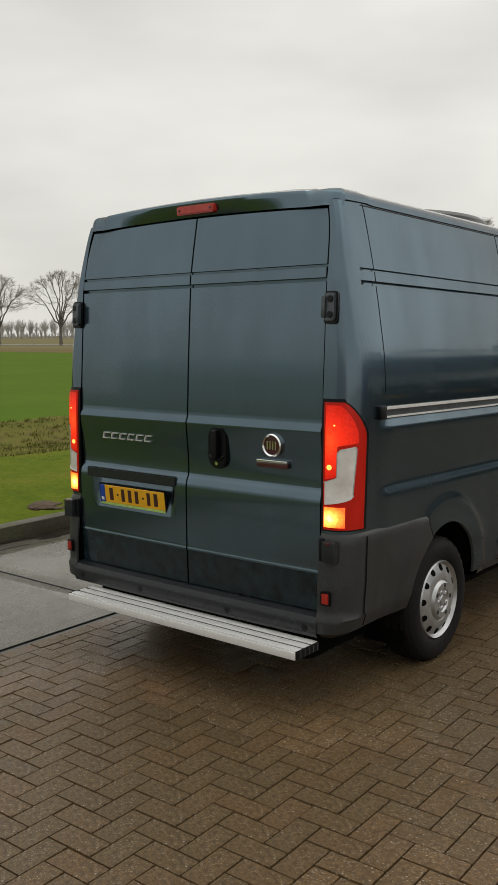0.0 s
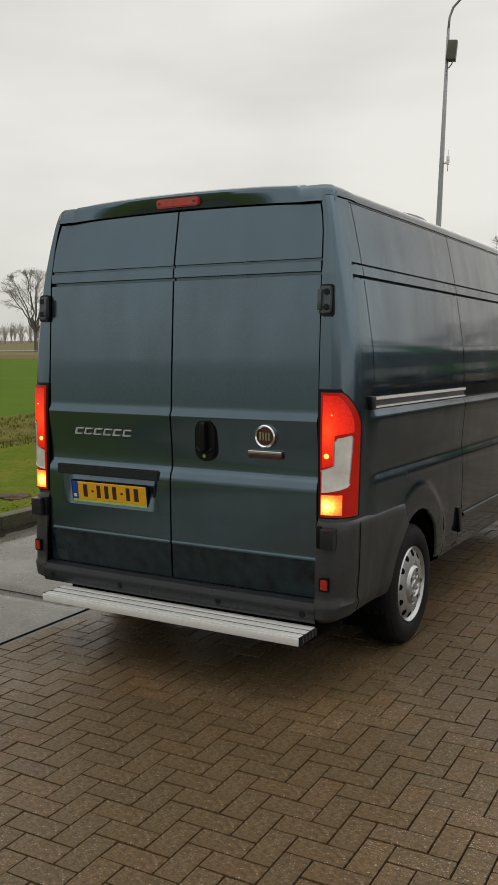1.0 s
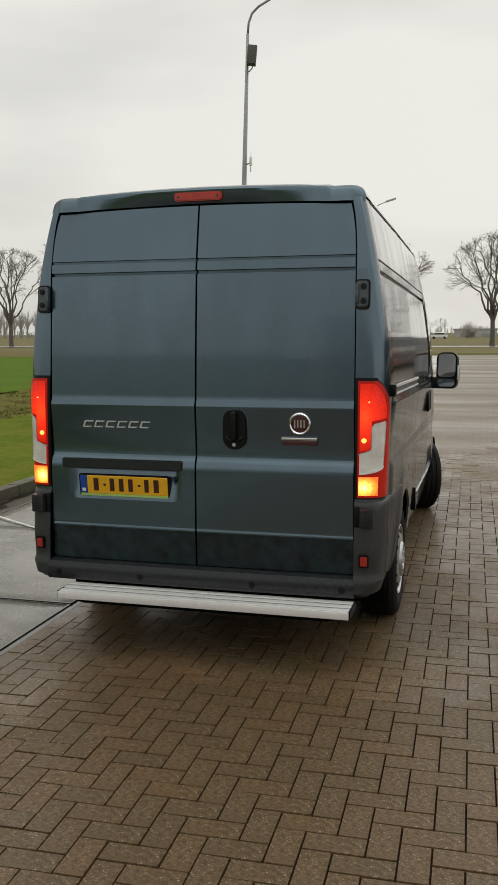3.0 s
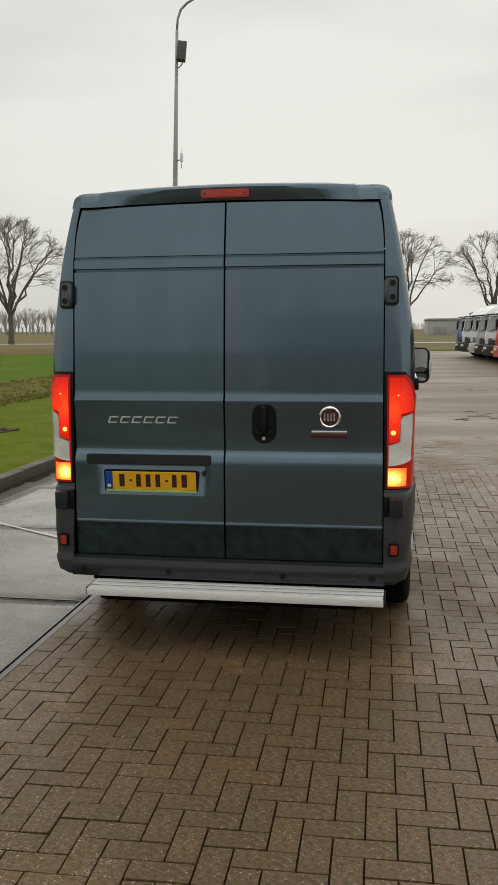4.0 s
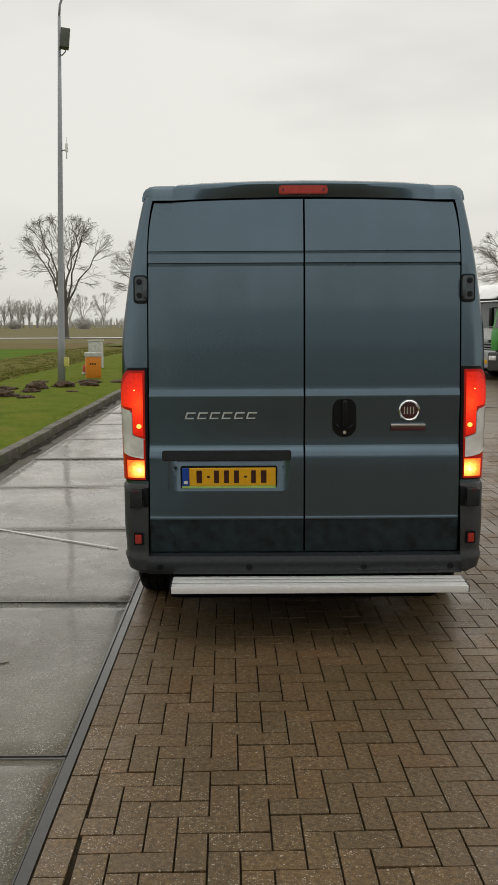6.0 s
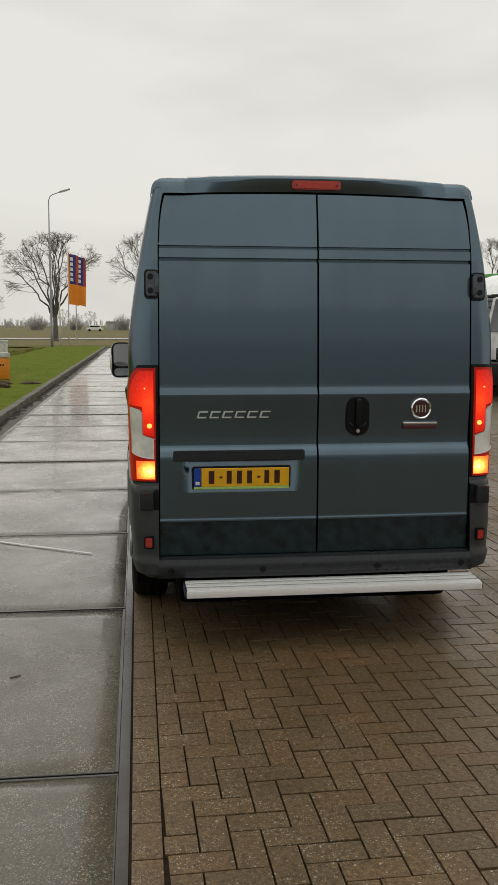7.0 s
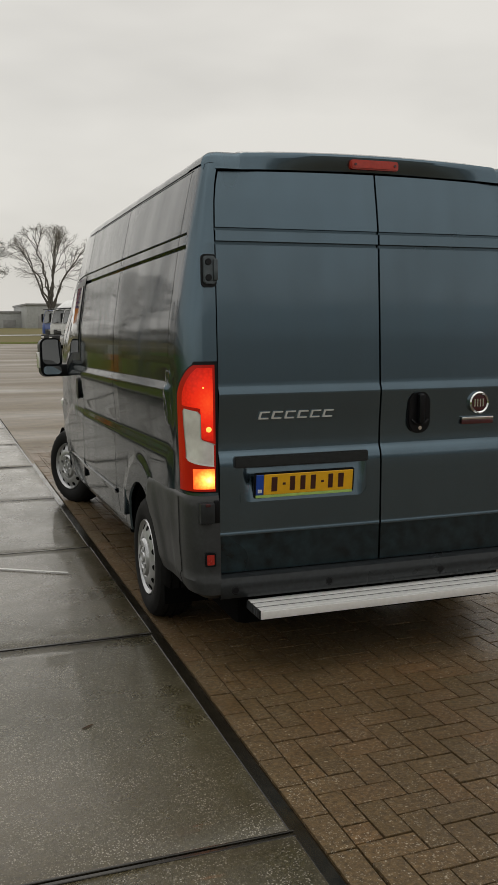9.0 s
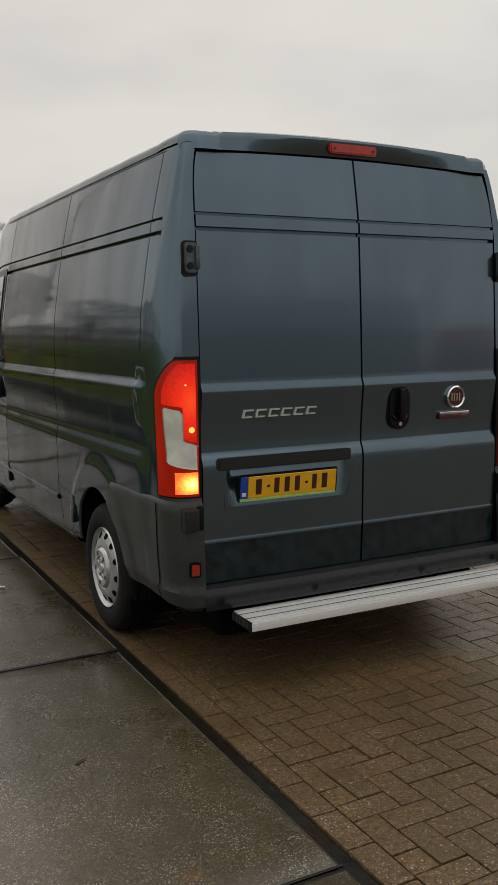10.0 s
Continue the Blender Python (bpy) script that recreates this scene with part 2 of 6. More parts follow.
    nt.links.new(ramp(nt, wet, [(0.35, grey(rough[0])), (0.68, grey(rough[1]))]), b.inputs["Roughness"])
    bump(nt, b, f1, relief, 0.004)
    b.inputs["Coat Roughness"].default_value, b.inputs["Coat IOR"].default_value = film_rough, 1.33
    b.inputs["Specular IOR Level"].default_value = spec
    if film:
        nt.links.new(ramp(nt, noise_tex(nt, v, 1.1, 4, 0.6), [(0.42, grey(least)), (0.58, grey(film))]), b.inputs["Coat Weight"])
    return m


M_PAVER = speckled("brown_concrete_paver", (0.058, 0.0378, 0.0168), (0.181, 0.1180, 0.0535), 0.34, (0.38, 0.64), 0.75, None, 130, 0.9, 0.32, dense=0.50, film_rough=0.20, chips=0.7, spec=0.30)
M_SLAB = speckled("wet_concrete_slab", (0.027, 0.0225, 0.0096), (0.082, 0.0700, 0.0350), 0.0, (0.22, 0.42), 0.7, (0.075, 0.062, 0.026), 120, 0.8, 0.50, dense=0.24, chips=0.3, least=0.2, blot=0.15)
M_KERB = speckled("weathered_concrete_kerb", (0.034, 0.0275, 0.0165), (0.088, 0.073, 0.047), 0.3, (0.45, 0.8), 0.3, (0.07, 0.09, 0.03))
M_JOINT = simple("dark_wet_sand_joint", (0.023, 0.0165, 0.009), 0.9, var=0.5, scale=60, spec=0.1)
M_EDGE = simple("rusty_steel_edging", (0.016, 0.0135, 0.009), 0.20, var=0.5, scale=22, spec=0.5, rough_var=0.5)
M_GUTTER = speckled("dirty_gutter_concrete", (0.036, 0.031, 0.021), (0.110, 0.100, 0.076), 0.0, (0.5, 0.8), 0.2, (0.03, 0.027, 0.02), spec=0.2)
M_LINE = simple("worn_white_line", (0.62, 0.62, 0.58), 0.5, var=0.3, scale=50)


def yard_material():
    """Distant block paving: small blocks, broad wet and dry patches."""
    m, nt, b = nodes_of("distant_wet_block_paving")
    v = coords(nt)
    br = nt.nodes.new("ShaderNodeTexBrick")
    br.inputs["Scale"].default_value = 1.0
    br.inputs["Brick Width"].default_value, br.inputs["Row Height"].default_value, br.inputs["Mortar Size"].default_value = 0.21, 0.105, 0.006
    br.inputs["Color1"].default_value, br.inputs["Color2"].default_value = (0.090, 0.066, 0.036, 1), (0.155, 0.114, 0.064, 1)
    br.inputs["Mortar"].default_value = (0.060, 0.046, 0.028, 1)
    nt.links.new(v, br.inputs["Vector"])
    broad = noise_tex(nt, coords(nt, (0.12, 0.5, 1)), 0.9, 5, 0.6)
    c = mix(nt, ramp(nt, broad, [(0.4, grey(0)), (0.7, grey(0.6))]), br.outputs["Color"], (0.128, 0.098, 0.058))
    nt.links.new(c, b.inputs["Base Color"])
    nt.links.new(ramp(nt, broad, [(0.34, grey(0.34)), (0.62, grey(0.66))]), b.inputs["Roughness"])
    bump(nt, b, noise_tex(nt, v, 14, 4), 0.25, 0.006)
    b.inputs["Coat Weight"].default_value, b.inputs["Coat Roughness"].default_value, b.inputs["Coat IOR"].default_value = 0.06, 0.30, 1.33
    return m


M_YARD = yard_material()


def growth(name, stops, scale, fine=22.0, rough=0.85, grain=0.35):
    m, nt, b = nodes_of(name)
    v = coords(nt)
    f1, f2 = noise_tex(nt, v, scale, 6, 0.65), noise_tex(nt, v, fine, 4, 0.7)
    c = ramp(nt, f1, stops)
    c = mix(nt, ramp(nt, f2, [(0.3, grey(grain)), (0.65, grey(0))]), c, tuple(x * 0.65 for x in stops[0][1]))
    nt.links.new(c, b.inputs["Base Color"])
    b.inputs["Roughness"].default_value = rough
    b.inputs["Specular IOR Level"].default_value = 0.03
    bump(nt, b, f2, 0.8, 0.03)
    return m


M_LAWN = growth("damp_lawn", [(0.3, (0.075, 0.115, 0.009)), (0.50, (0.115, 0.148, 0.012)), (0.64, (0.155, 0.155, 0.022)), (0.80, (0.165, 0.128, 0.04))], 1.6, fine=14.0, grain=0.55)
M_CROP = growth("young_green_crop", [(0.3, (0.066, 0.122, 0.008)), (0.7, (0.092, 0.148, 0.014))], 0.25, 9)
M_ROUGH = growth("rank_ditch_grass", [(0.3, (0.085, 0.105, 0.018)), (0.5, (0.15, 0.135, 0.038)), (0.62, (0.105, 0.080, 0.035)), (0.8, (0.080, 0.120, 0.016))], 0.9)
M_FIELD = growth("winter_farmland", [(0.3, (0.140, 0.130, 0.062)), (0.6, (0.172, 0.148, 0.075)), (0.8, (0.118, 0.130, 0.050))], 0.02, 0.6)
M_STRIP = growth("mown_green_strip", [(0.3, (0.085, 0.105, 0.022)), (0.7, (0.125, 0.125, 0.038))], 0.2, 3)
M_MUD = simple("wet_gutter_mud", (0.017, 0.0135, 0.009), 0.8, var=0.5, scale=30, bumpy=0.5, spec=0.1)
M_SOIL = simple("dark_turned_soil", (0.062, 0.036, 0.017), 0.9, var=0.5, scale=30, bumpy=0.6)
M_BLADE = growth("grass_blades", [(0.3, (0.105, 0.150, 0.012)), (0.7, (0.17, 0.185, 0.026))], 0.6)
M_STRAW = growth("dry_grass_blades", [(0.3, (0.20, 0.17, 0.06)), (0.55, (0.13, 0.155, 0.025)), (0.7, (0.13, 0.10, 0.045)), (0.85, (0.16, 0.16, 0.04))], 0.7)
M_BROWN = growth("brown_field_margin", [(0.3, (0.115, 0.095, 0.040)), (0.55, (0.16, 0.125, 0.055)), (0.75, (0.10, 0.115, 0.030))], 0.15, 2)
M_RAG = simple("pale_yellow_plastic", (0.55, 0.52, 0.14), 0.5, var=0.2)
# distance haze is put into the bark and twig colours, palest far off
M_BARK = simple("wet_bark", (0.125, 0.112, 0.096), 0.85, var=0.4, scale=8, bumpy=0.5)
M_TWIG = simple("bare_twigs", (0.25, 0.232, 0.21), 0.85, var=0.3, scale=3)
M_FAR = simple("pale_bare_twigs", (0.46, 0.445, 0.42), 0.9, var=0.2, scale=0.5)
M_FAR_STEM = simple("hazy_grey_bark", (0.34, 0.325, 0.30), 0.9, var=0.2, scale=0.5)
M_SILVER = simple("silver_lettering", (0.62, 0.62, 0.60), 0.3, metal=0.4, var=0.08)
M_ROAD = simple("wet_country_road", (0.20, 0.20, 0.19), 0.3, var=0.2, scale=2)
M_POLE = simple("galvanised_pole", (0.30, 0.315, 0.335), 0.5, metal=0.3, var=0.07, scale=12)
M_LAMPHEAD = simple("grey_lamp_housing", (0.42, 0.43, 0.42), 0.5, var=0.2)
M_BOXGREEN = simple("grey_green_steel_box", (0.075, 0.085, 0.065), 0.5, var=0.25)
M_ORANGE = simple("orange_painted_steel", (0.72, 0.24, 0.015), 0.45, var=0.15, scale=14)
M_CABWHITE = simple("dirty_white_cabinet", (0.55, 0.55, 0.51), 0.55, var=0.2, scale=8)
M_FLAG_O = simple("orange_flag_cloth", (0.85, 0.26, 0.015), 0.8, var=0.12)
M_FLAG_N = simple("navy_flag_cloth", (0.035, 0.04, 0.20), 0.8, var=0.12)
M_FLAG_R = simple("brick_red_flag_cloth", (0.40, 0.06, 0.04), 0.8, var=0.12)
# grey cladding, lightened in its colour for haze over distance
M_FACADE = simple("grey_corrugated_cladding", (0.40, 0.41, 0.41), 0.6, var=0.12, scale=1.5)
M_FACADE_D = simple("dark_grey_cladding", (0.25, 0.255, 0.255), 0.6, var=0.15, scale=1.5)
M_ROOF = simple("grey_roofing", (0.30, 0.30, 0.30), 0.7, var=0.15, scale=1)


# ---- building helpers ----
def mesh_of(name, verts, faces, material, smooth=True, sharp=35.0):
    me = bpy.data.meshes.new(name)
    me.from_pydata([tuple(v) for v in verts], [], faces)
    me.materials.append(material)
    if smooth:
        bm = bmesh.new()
        bm.from_mesh(me)
        bmesh.ops.recalc_face_normals(bm, faces=bm.faces)
        finish(bm, me, sharp)
    return me


def finish(bm, me, sharp=35.0):
    lim = radians(sharp)
    for f in bm.faces:
        f.smooth = True
    for e in bm.edges:
        if len(e.link_faces) != 2 or e.calc_face_angle(0) > lim:
            e.smooth = False
    bm.to_mesh(me)
    bm.free()


def part(name, bm, material, parent=None, label="", sharp=35.0):
    """One mesh object from a bmesh, under a thing or under a part."""
    me = bpy.data.meshes.new(name)
    finish(bm, me, sharp)
    me.materials.append(material)
    ob = new(name, me)
    if parent:
        ob.parent = parent
    if label:
        ob["label"] = label
    return ob


def share(name, me, parent, m=None, label=""):
    ob = new(name, me)
    ob.parent = parent
    if m is not None:
        ob.matrix_basis = m
    if label:
        ob["label"] = label
    return ob


def thing(name, m, label, category, group="", kind=""):
    ob = new(name)
    ob.empty_display_size = 0.1
    ob.matrix_basis = m
    return tagged(ob, label, category, group, kind)


def box_bm(x0, x1, y0, y1, z0, z1, bevel=0.0, segs=2, bm=None):
    own = bmesh.new()
    bmesh.ops.create_cube(own, size=1.0)
    for v in own.verts:
        v.co = Vector(((x0 + x1) / 2 + v.co.x * (x1 - x0), (y0 + y1) / 2 + v.co.y * (y1 - y0), (z0 + z1) / 2 + v.co.z * (z1 - z0)))
    if bevel:
        bmesh.ops.bevel(own, geom=list(own.edges), offset=bevel, segments=segs, affect="EDGES", profile=0.6)
    return joined(bm, own)


def joined(bm, own):
    if bm is None:
        return own
    me = bpy.data.meshes.new("tmp")
    own.to_mesh(me)
    own.free()
    bm.from_mesh(me)
    bpy.data.meshes.remove(me)
    return bm


def prism_bm(outline, y0, y1, bevel=0.0, bm=None):
    """An outline in x and z, drawn out from y0 to y1."""
    own = bmesh.new()
    fr = [own.verts.new((x, y0, z)) for x, z in outline]
    bk = [own.verts.new((x, y1, z)) for x, z in outline]
    own.faces.new(fr)
    own.faces.new(bk[::-1])
    n = len(outline)
    for i in range(n):
        own.faces.new((fr[i], bk[i], bk[(i + 1) % n], fr[(i + 1) % n]))
    bmesh.ops.recalc_face_normals(own, faces=own.faces)
    if bevel:
        ed = [e for e in own.edges if abs(e.verts[0].co.y - e.verts[1].co.y) < 1e-6]
        bmesh.ops.bevel(own, geom=ed, offset=bevel, segments=2, affect="EDGES")
    return joined(bm, own)


def lathe_bm(profile, n=40, axis="x", bm=None, closed=False):
    """profile: (along the axis, radius)."""
    own = bmesh.new()
    rings = []
    for a, r in profile:
        ring = []
        for i in range(n):
            t = 2 * math.pi * i / n
            c, s = r * math.cos(t), r * math.sin(t)
            ring.append(own.verts.new((a, c, s) if axis == "x" else ((c, s, a) if axis == "z" else (c, a, s))))
        rings.append(ring)
    for p, q in zip(rings, rings[1:] + ([rings[0]] if closed else [])):
        for i in range(n):
            own.faces.new((p[i], p[(i + 1) % n], q[(i + 1) % n], q[i]))
    if not closed:
        for ring in (rings[0], rings[-1]):
            own.faces.new(ring)
    bmesh.ops.recalc_face_normals(own, faces=own.faces)
    return joined(bm, own)


def tube_bm(points, radii, n=8, bm=None):
    own = bmesh.new()
    rings = []
    for i, p in enumerate(points):
        d = Vector(points[min(i + 1, len(points) - 1)]) - Vector(points[max(i - 1, 0)])
        q = d.to_track_quat("Z", "Y")
        r = radii[i] if isinstance(radii, (list, tuple)) else radii
        rings.append([own.verts.new(Vector(p) + q @ Vector((r * math.cos(2 * math.pi * k / n), r * math.sin(2 * math.pi * k / n), 0))) for k in range(n)])
    for a, b in zip(rings, rings[1:]):
        for k in range(n):
            own.faces.new((a[k], a[(k + 1) % n], b[(k + 1) % n], b[k]))
    own.faces.new(rings[0][::-1])
    own.faces.new(rings[-1])
    return joined(bm, own)


def rounded(x0, x1, z0, z1, r, n=4):
    pts = []
    for cx, cz, a0 in ((x1 - r, z1 - r, 0), (x0 + r, z1 - r, 90), (x0 + r, z0 + r, 180), (x1 - r, z0 + r, 270)):
        for i in range(n + 1):
            a = radians(a0 + 90 * i / n)
            pts.append((cx + r * math.cos(a), cz + r * math.sin(a)))
    return pts


def grid_bm(cols, rows, fn, keep=None, flip=False, bm=None):
    """A sheet of quads: fn(col, row) gives the place of each corner; keep(col, row) of a quad's middle."""
    own = bmesh.new()
    vs = [[own.verts.new(fn(c, r)) for r in rows] for c in cols]
    for i in range(len(cols) - 1):
        for j in range(len(rows) - 1):
            if keep and not keep((cols[i] + cols[i + 1]) / 2, (rows[j] + rows[j + 1]) / 2):
                continue
            q = (vs[i][j], vs[i + 1][j], vs[i + 1][j + 1], vs[i][j + 1])
            own.faces.new(q[::-1] if flip else q)
    loose = [v for v in own.verts if not v.link_faces]
    bmesh.ops.delete(own, geom=loose, context="VERTS")
    return joined(bm, own)


def steps(a, b, n):
    return [a + (b - a) * i / n for i in range(n + 1)]


# ---- ground ----
def plane_object(name, x0, x1, y0, y1, z, material, label, category, kind="structure", nx=1, ny=1):
    ob = part(name, grid_bm(steps(x0, x1, nx), steps(y0, y1, ny), lambda x, y: (x, y, z)), material)
    return tagged(ob, label, category, kind=kind)


EDGE_X = -1.05      # where the slabs meet the paving
KERB_X = -3.36
YARD_Y = 66.0       # far end of the yard
plane_object("ground", -3500, 3500, -3500, 3500, -0.22, M_FIELD, "flat winter farmland of brown and olive grass", "field")
plane_object("farmland", -900, 900, YARD_Y + 6, 105, 0.0, M_FIELD, "dull olive farmland between the yard and the road", "field")
plane_object("grass_strip", -12.5, 300, YARD_Y + 0.1, YARD_Y + 6.2, 0.03, M_STRIP, "short damp green grass strip along the yard's end", "grass")
plane_object("field_margin", -420, -12.4, 58, 78, 0.04, M_BROWN, "brown rough grass margin at the crop's end", "grass")
plane_object("crop_field", -420, -12.4, -160, 58.2, 0.03, M_CROP, "flat field of bright green young crop", "field")
plane_object("farmland", -900, 900, 111.5, 1500, 0.0, M_FIELD, "far brown winter farmland under haze", "field")
plane_object("road", -900, 900, 105, 111.5, 0.06, M_ROAD, "wet pale country road crossing the fields", "road")
plane_object("yard_bed", EDGE_X + 0.01, 12.0, -9.0, 12.0, -0.011, M_JOINT, "dark wet sand bed under the block paving", "paving bed")
yard = grid_bm([EDGE_X + 0.01, 12.0, 140], [-140, -9.0, 12.0, YARD_Y], lambda x, y: (x, y, 0.009 if y > 0 else -0.003), keep=lambda x, y: not (x < 12.0 and -9.0 < y < 12.0))
tagged(part("pavement", yard, M_YARD), "wide wet yard of brown block paving", "paving", kind="structure")


def smooth_step(a, b, v):
    t = min(1.0, max(0.0, (v - a) / (b - a)))
    return t * t * (3 - 2 * t)


def silt_point(x, y):
    """Wet silt that fills the joints farther out, thin and ragged at its near edge."""
    n = noise.noise((x * 0.55, y * 0.35, 7.0)) * 0.0050 + noise.noise((x * 2.3, y * 1.6, 3.0)) * 0.0026
    return (x, y, 0.009 + min(0.0, -0.019 + 0.019 * smooth_step(4.6, 11.8, y) + n * (1 - smooth_step(10.8, 11.8, y))))


tagged(part("wet_silt", grid_bm(steps(EDGE_X + 0.012, 12.0, 80), steps(4.6, 12.0, 62), silt_point), M_YARD), "thin wet silt film over the farther paving", "paving", kind="structure")


def verge_height(x):
    return float(np.interp(x, [-12.4, -11.5, -10.2, -9.4, -8.3, -7.4, -5, -3.55, -3.5], [0.03, 0.0, -0.16, -0.14, 0.04, 0.13, 0.14, 0.10, 0.10]))


def verge_point(x, y):
    n = noise.noise((x * 0.7, y * 0.7, 3.0)) * 0.035 + noise.noise((x * 0.15, y * 0.12, 8.0)) * 0.05
    if x < -7.5:
        n += noise.noise((x * 2.1, y * 1.3, 5.0)) * 0.10 * min(1.0, (-7.5 - x) / 0.8)
    k = min(1.0, max(0.0, (y - 62) / 6))
    return (x, y, (verge_height(x) + (n if x < -3.6 else 0)) * (1 - k) + 0.02 * k)


vx = [-12.4, -11.9, -11.5, -10.9, -10.2, -9.8, -9.4, -8.8, -8.3, -7.9, -7.4] + steps(-7.0, -3.5, 12)
tagged(part("lawn_verge", grid_bm(vx[10:], steps(-30, 72, 150), verge_point), M_LAWN), "damp yellow-green lawn verge beside the kerb", "lawn", kind="structure")
tagged(part("ditch_bank", grid_bm(vx[:11], steps(-30, 72, 300), verge_point), M_ROUGH), "shallow ditch with rank yellowed grass", "ditch", kind="structure")


def grass_tufts(name, material, label, count, box, low, high, seed, lie=(0.1, 0.7)):
    rnd = random.Random(seed)
    verts, faces = [], []
    for _ in range(count):
        x = rnd.uniform(box[0], box[1])
        y = box[2] + (box[3] - box[2]) * rnd.random() ** 1.5
        z = verge_point(x, y)[2] - 0.01
        for _ in range(4):
            a, h, w = rnd.uniform(0, 6.28), rnd.uniform(low, high), rnd.uniform(0.006, 0.014)
            dx, dy = math.cos(a), math.sin(a)
            ox, oy = rnd.uniform(-0.04, 0.04), rnd.uniform(-0.04, 0.04)
            lean = rnd.uniform(*lie) * h
            i = len(verts)
            verts += [(x + ox - dy * w, y + oy + dx * w, z), (x + ox + dy * w, y + oy - dx * w, z), (x + ox + dx * lean, y + oy + dy * lean, z + h)]
            faces.append((i, i + 1, i + 2))
    ob = new(name, mesh_of(name, verts, faces, material, smooth=False))
    return tagged(ob, label, "grass", kind="stuff")


grass_tufts("grass", M_BLADE, "short damp grass blades on the verge", 9000, (-7.4, -3.5, 0, 30), 0.008, 0.020, 3, (1.5, 3.0))
grass_tufts("ditch_grass", M_STRAW, "long yellowed grass along the ditch", 14000, (-12.2, -7.3, 0, 60), 0.03, 0.085, 4)


def mole_hill(x, y, r, h, seed):
    bm = bmesh.new()
    bmesh.ops.create_icosphere(bm, subdivisions=4, radius=1.0)
    for v in bm.verts:
        d = v.co.normalized()
        n = noise.noise(d * 2.2 + Vector((seed, 0, 0))) * 0.35 + noise.noise(d * 7 + Vector((0, seed, 0))) * 0.22 + noise.noise(d * 16 + Vector((0, seed, 5))) * 0.12
        k = 1 + n
        v.co = Vector((d.x * r * k, d.y * r * k, max(-0.05, d.z * h * (k + 0.1))))
    ob = part("molehill", bm, M_SOIL, sharp=60)
    ob.matrix_basis = pose(x, y, verge_point(x, y)[2] - 0.02)
    return tagged(ob, "crumbly heap of dark turned soil on the lawn", "molehill", "molehills on the lawn")


for i, (x, y, r, h) in enumerate([(-5.75, 15.2, 0.34, 0.15), (-5.15, 14.7, 0.24, 0.08), (-5.55, 17.6, 0.32, 0.18), (-5.0, 18.2, 0.32, 0.15), (-4.5, 19.0, 0.30, 0.13),
                                  (-6.3, 17.4, 0.32, 0.10), (-7.0, 16.9, 0.2, 0.06), (-5.5, 16.7, 0.3, 0.1), (-4.5, 16.6, 0.18, 0.05), (-4.7, 20.3, 0.4, 0.11), (-3.9, 20.6, 0.35, 0.09), (-6.2, 20.8, 0.3, 0.07), (-3.96, 2.1, 0.30, 0.035), (-4.06, 2.85, 0.26, 0.04), (-5.29, 8.67, 0.30, 0.06)]):
    mole_hill(x, y, r * 0.85, h * 0.95, i * 3.7)

# ---- kerb, gutter, concrete slabs ----
kerb = new("kerb")
tagged(kerb, "weathered grey concrete kerb between lawn and slabs", "kerb", kind="structure")
kme = {}
for k in range(3):
    b = box_bm(-0.075, 0.075, -0.497, 0.497, -0.2, 0.125, 0.012)
    for v in b.verts:
        v.co += Vector((noise.noise(v.co * 3 + Vector((k * 9, 0, 0))) * 0.006, 0, noise.noise(v.co * 4 + Vector((0, k * 7, 0))) * 0.008))
    m_ = bpy.data.meshes.new("kerb_stone")
    finish(b, m_)
    m_.materials.append(M_KERB)
    kme[k] = m_
for i in range(86):
    share("kerb_stone", kme[i % 3], kerb, pose(KERB_X - 0.075 + 0.006 * math.sin(i * 2.1), -19.5 + i, 0.004 * math.sin(i * 1.3), 0, 0, 0.25 * math.sin(i * 3.3)))

plane_object("gutter", KERB_X - 0.02, EDGE_X - 2.03, -20, YARD_Y, -0.004, M_GUTTER, "dirty concrete gutter strip along the kerb", "gutter")
rnd = random.Random(8)
dirt_v, dirt_f = [], []
for i in range(620):
    y = rnd.uniform(-6, 50)
    x = KERB_X + 0.02 + abs(rnd.gauss(0.0, 0.09)) * (0.6 + 0.8 * abs(noise.noise((y * 0.35, 0, 3.0))))
    lx, ly = rnd.uniform(0.015, 0.065), rnd.uniform(0.06, 0.34)
    i0 = len(dirt_v)
    dirt_v.append((x, y, rnd.uniform(0.003, 0.010)))
    for k in range(9):
        a = 2 * math.pi * k / 9
        q = rnd.uniform(0.6, 1.2)
        dirt_v.append((x + lx * q * math.cos(a), y + ly * q * math.sin(a), 0.0005))
    dirt_f += [(i0, i0 + 1 + k, i0 + 1 + (k + 1) % 9) for k in range(9)]
tagged(new("gutter_dirt", mesh_of("gutter_dirt", dirt_v, dirt_f, M_MUD)), "dark mud and leaf litter lying along the kerb", "dirt", kind="stuff")

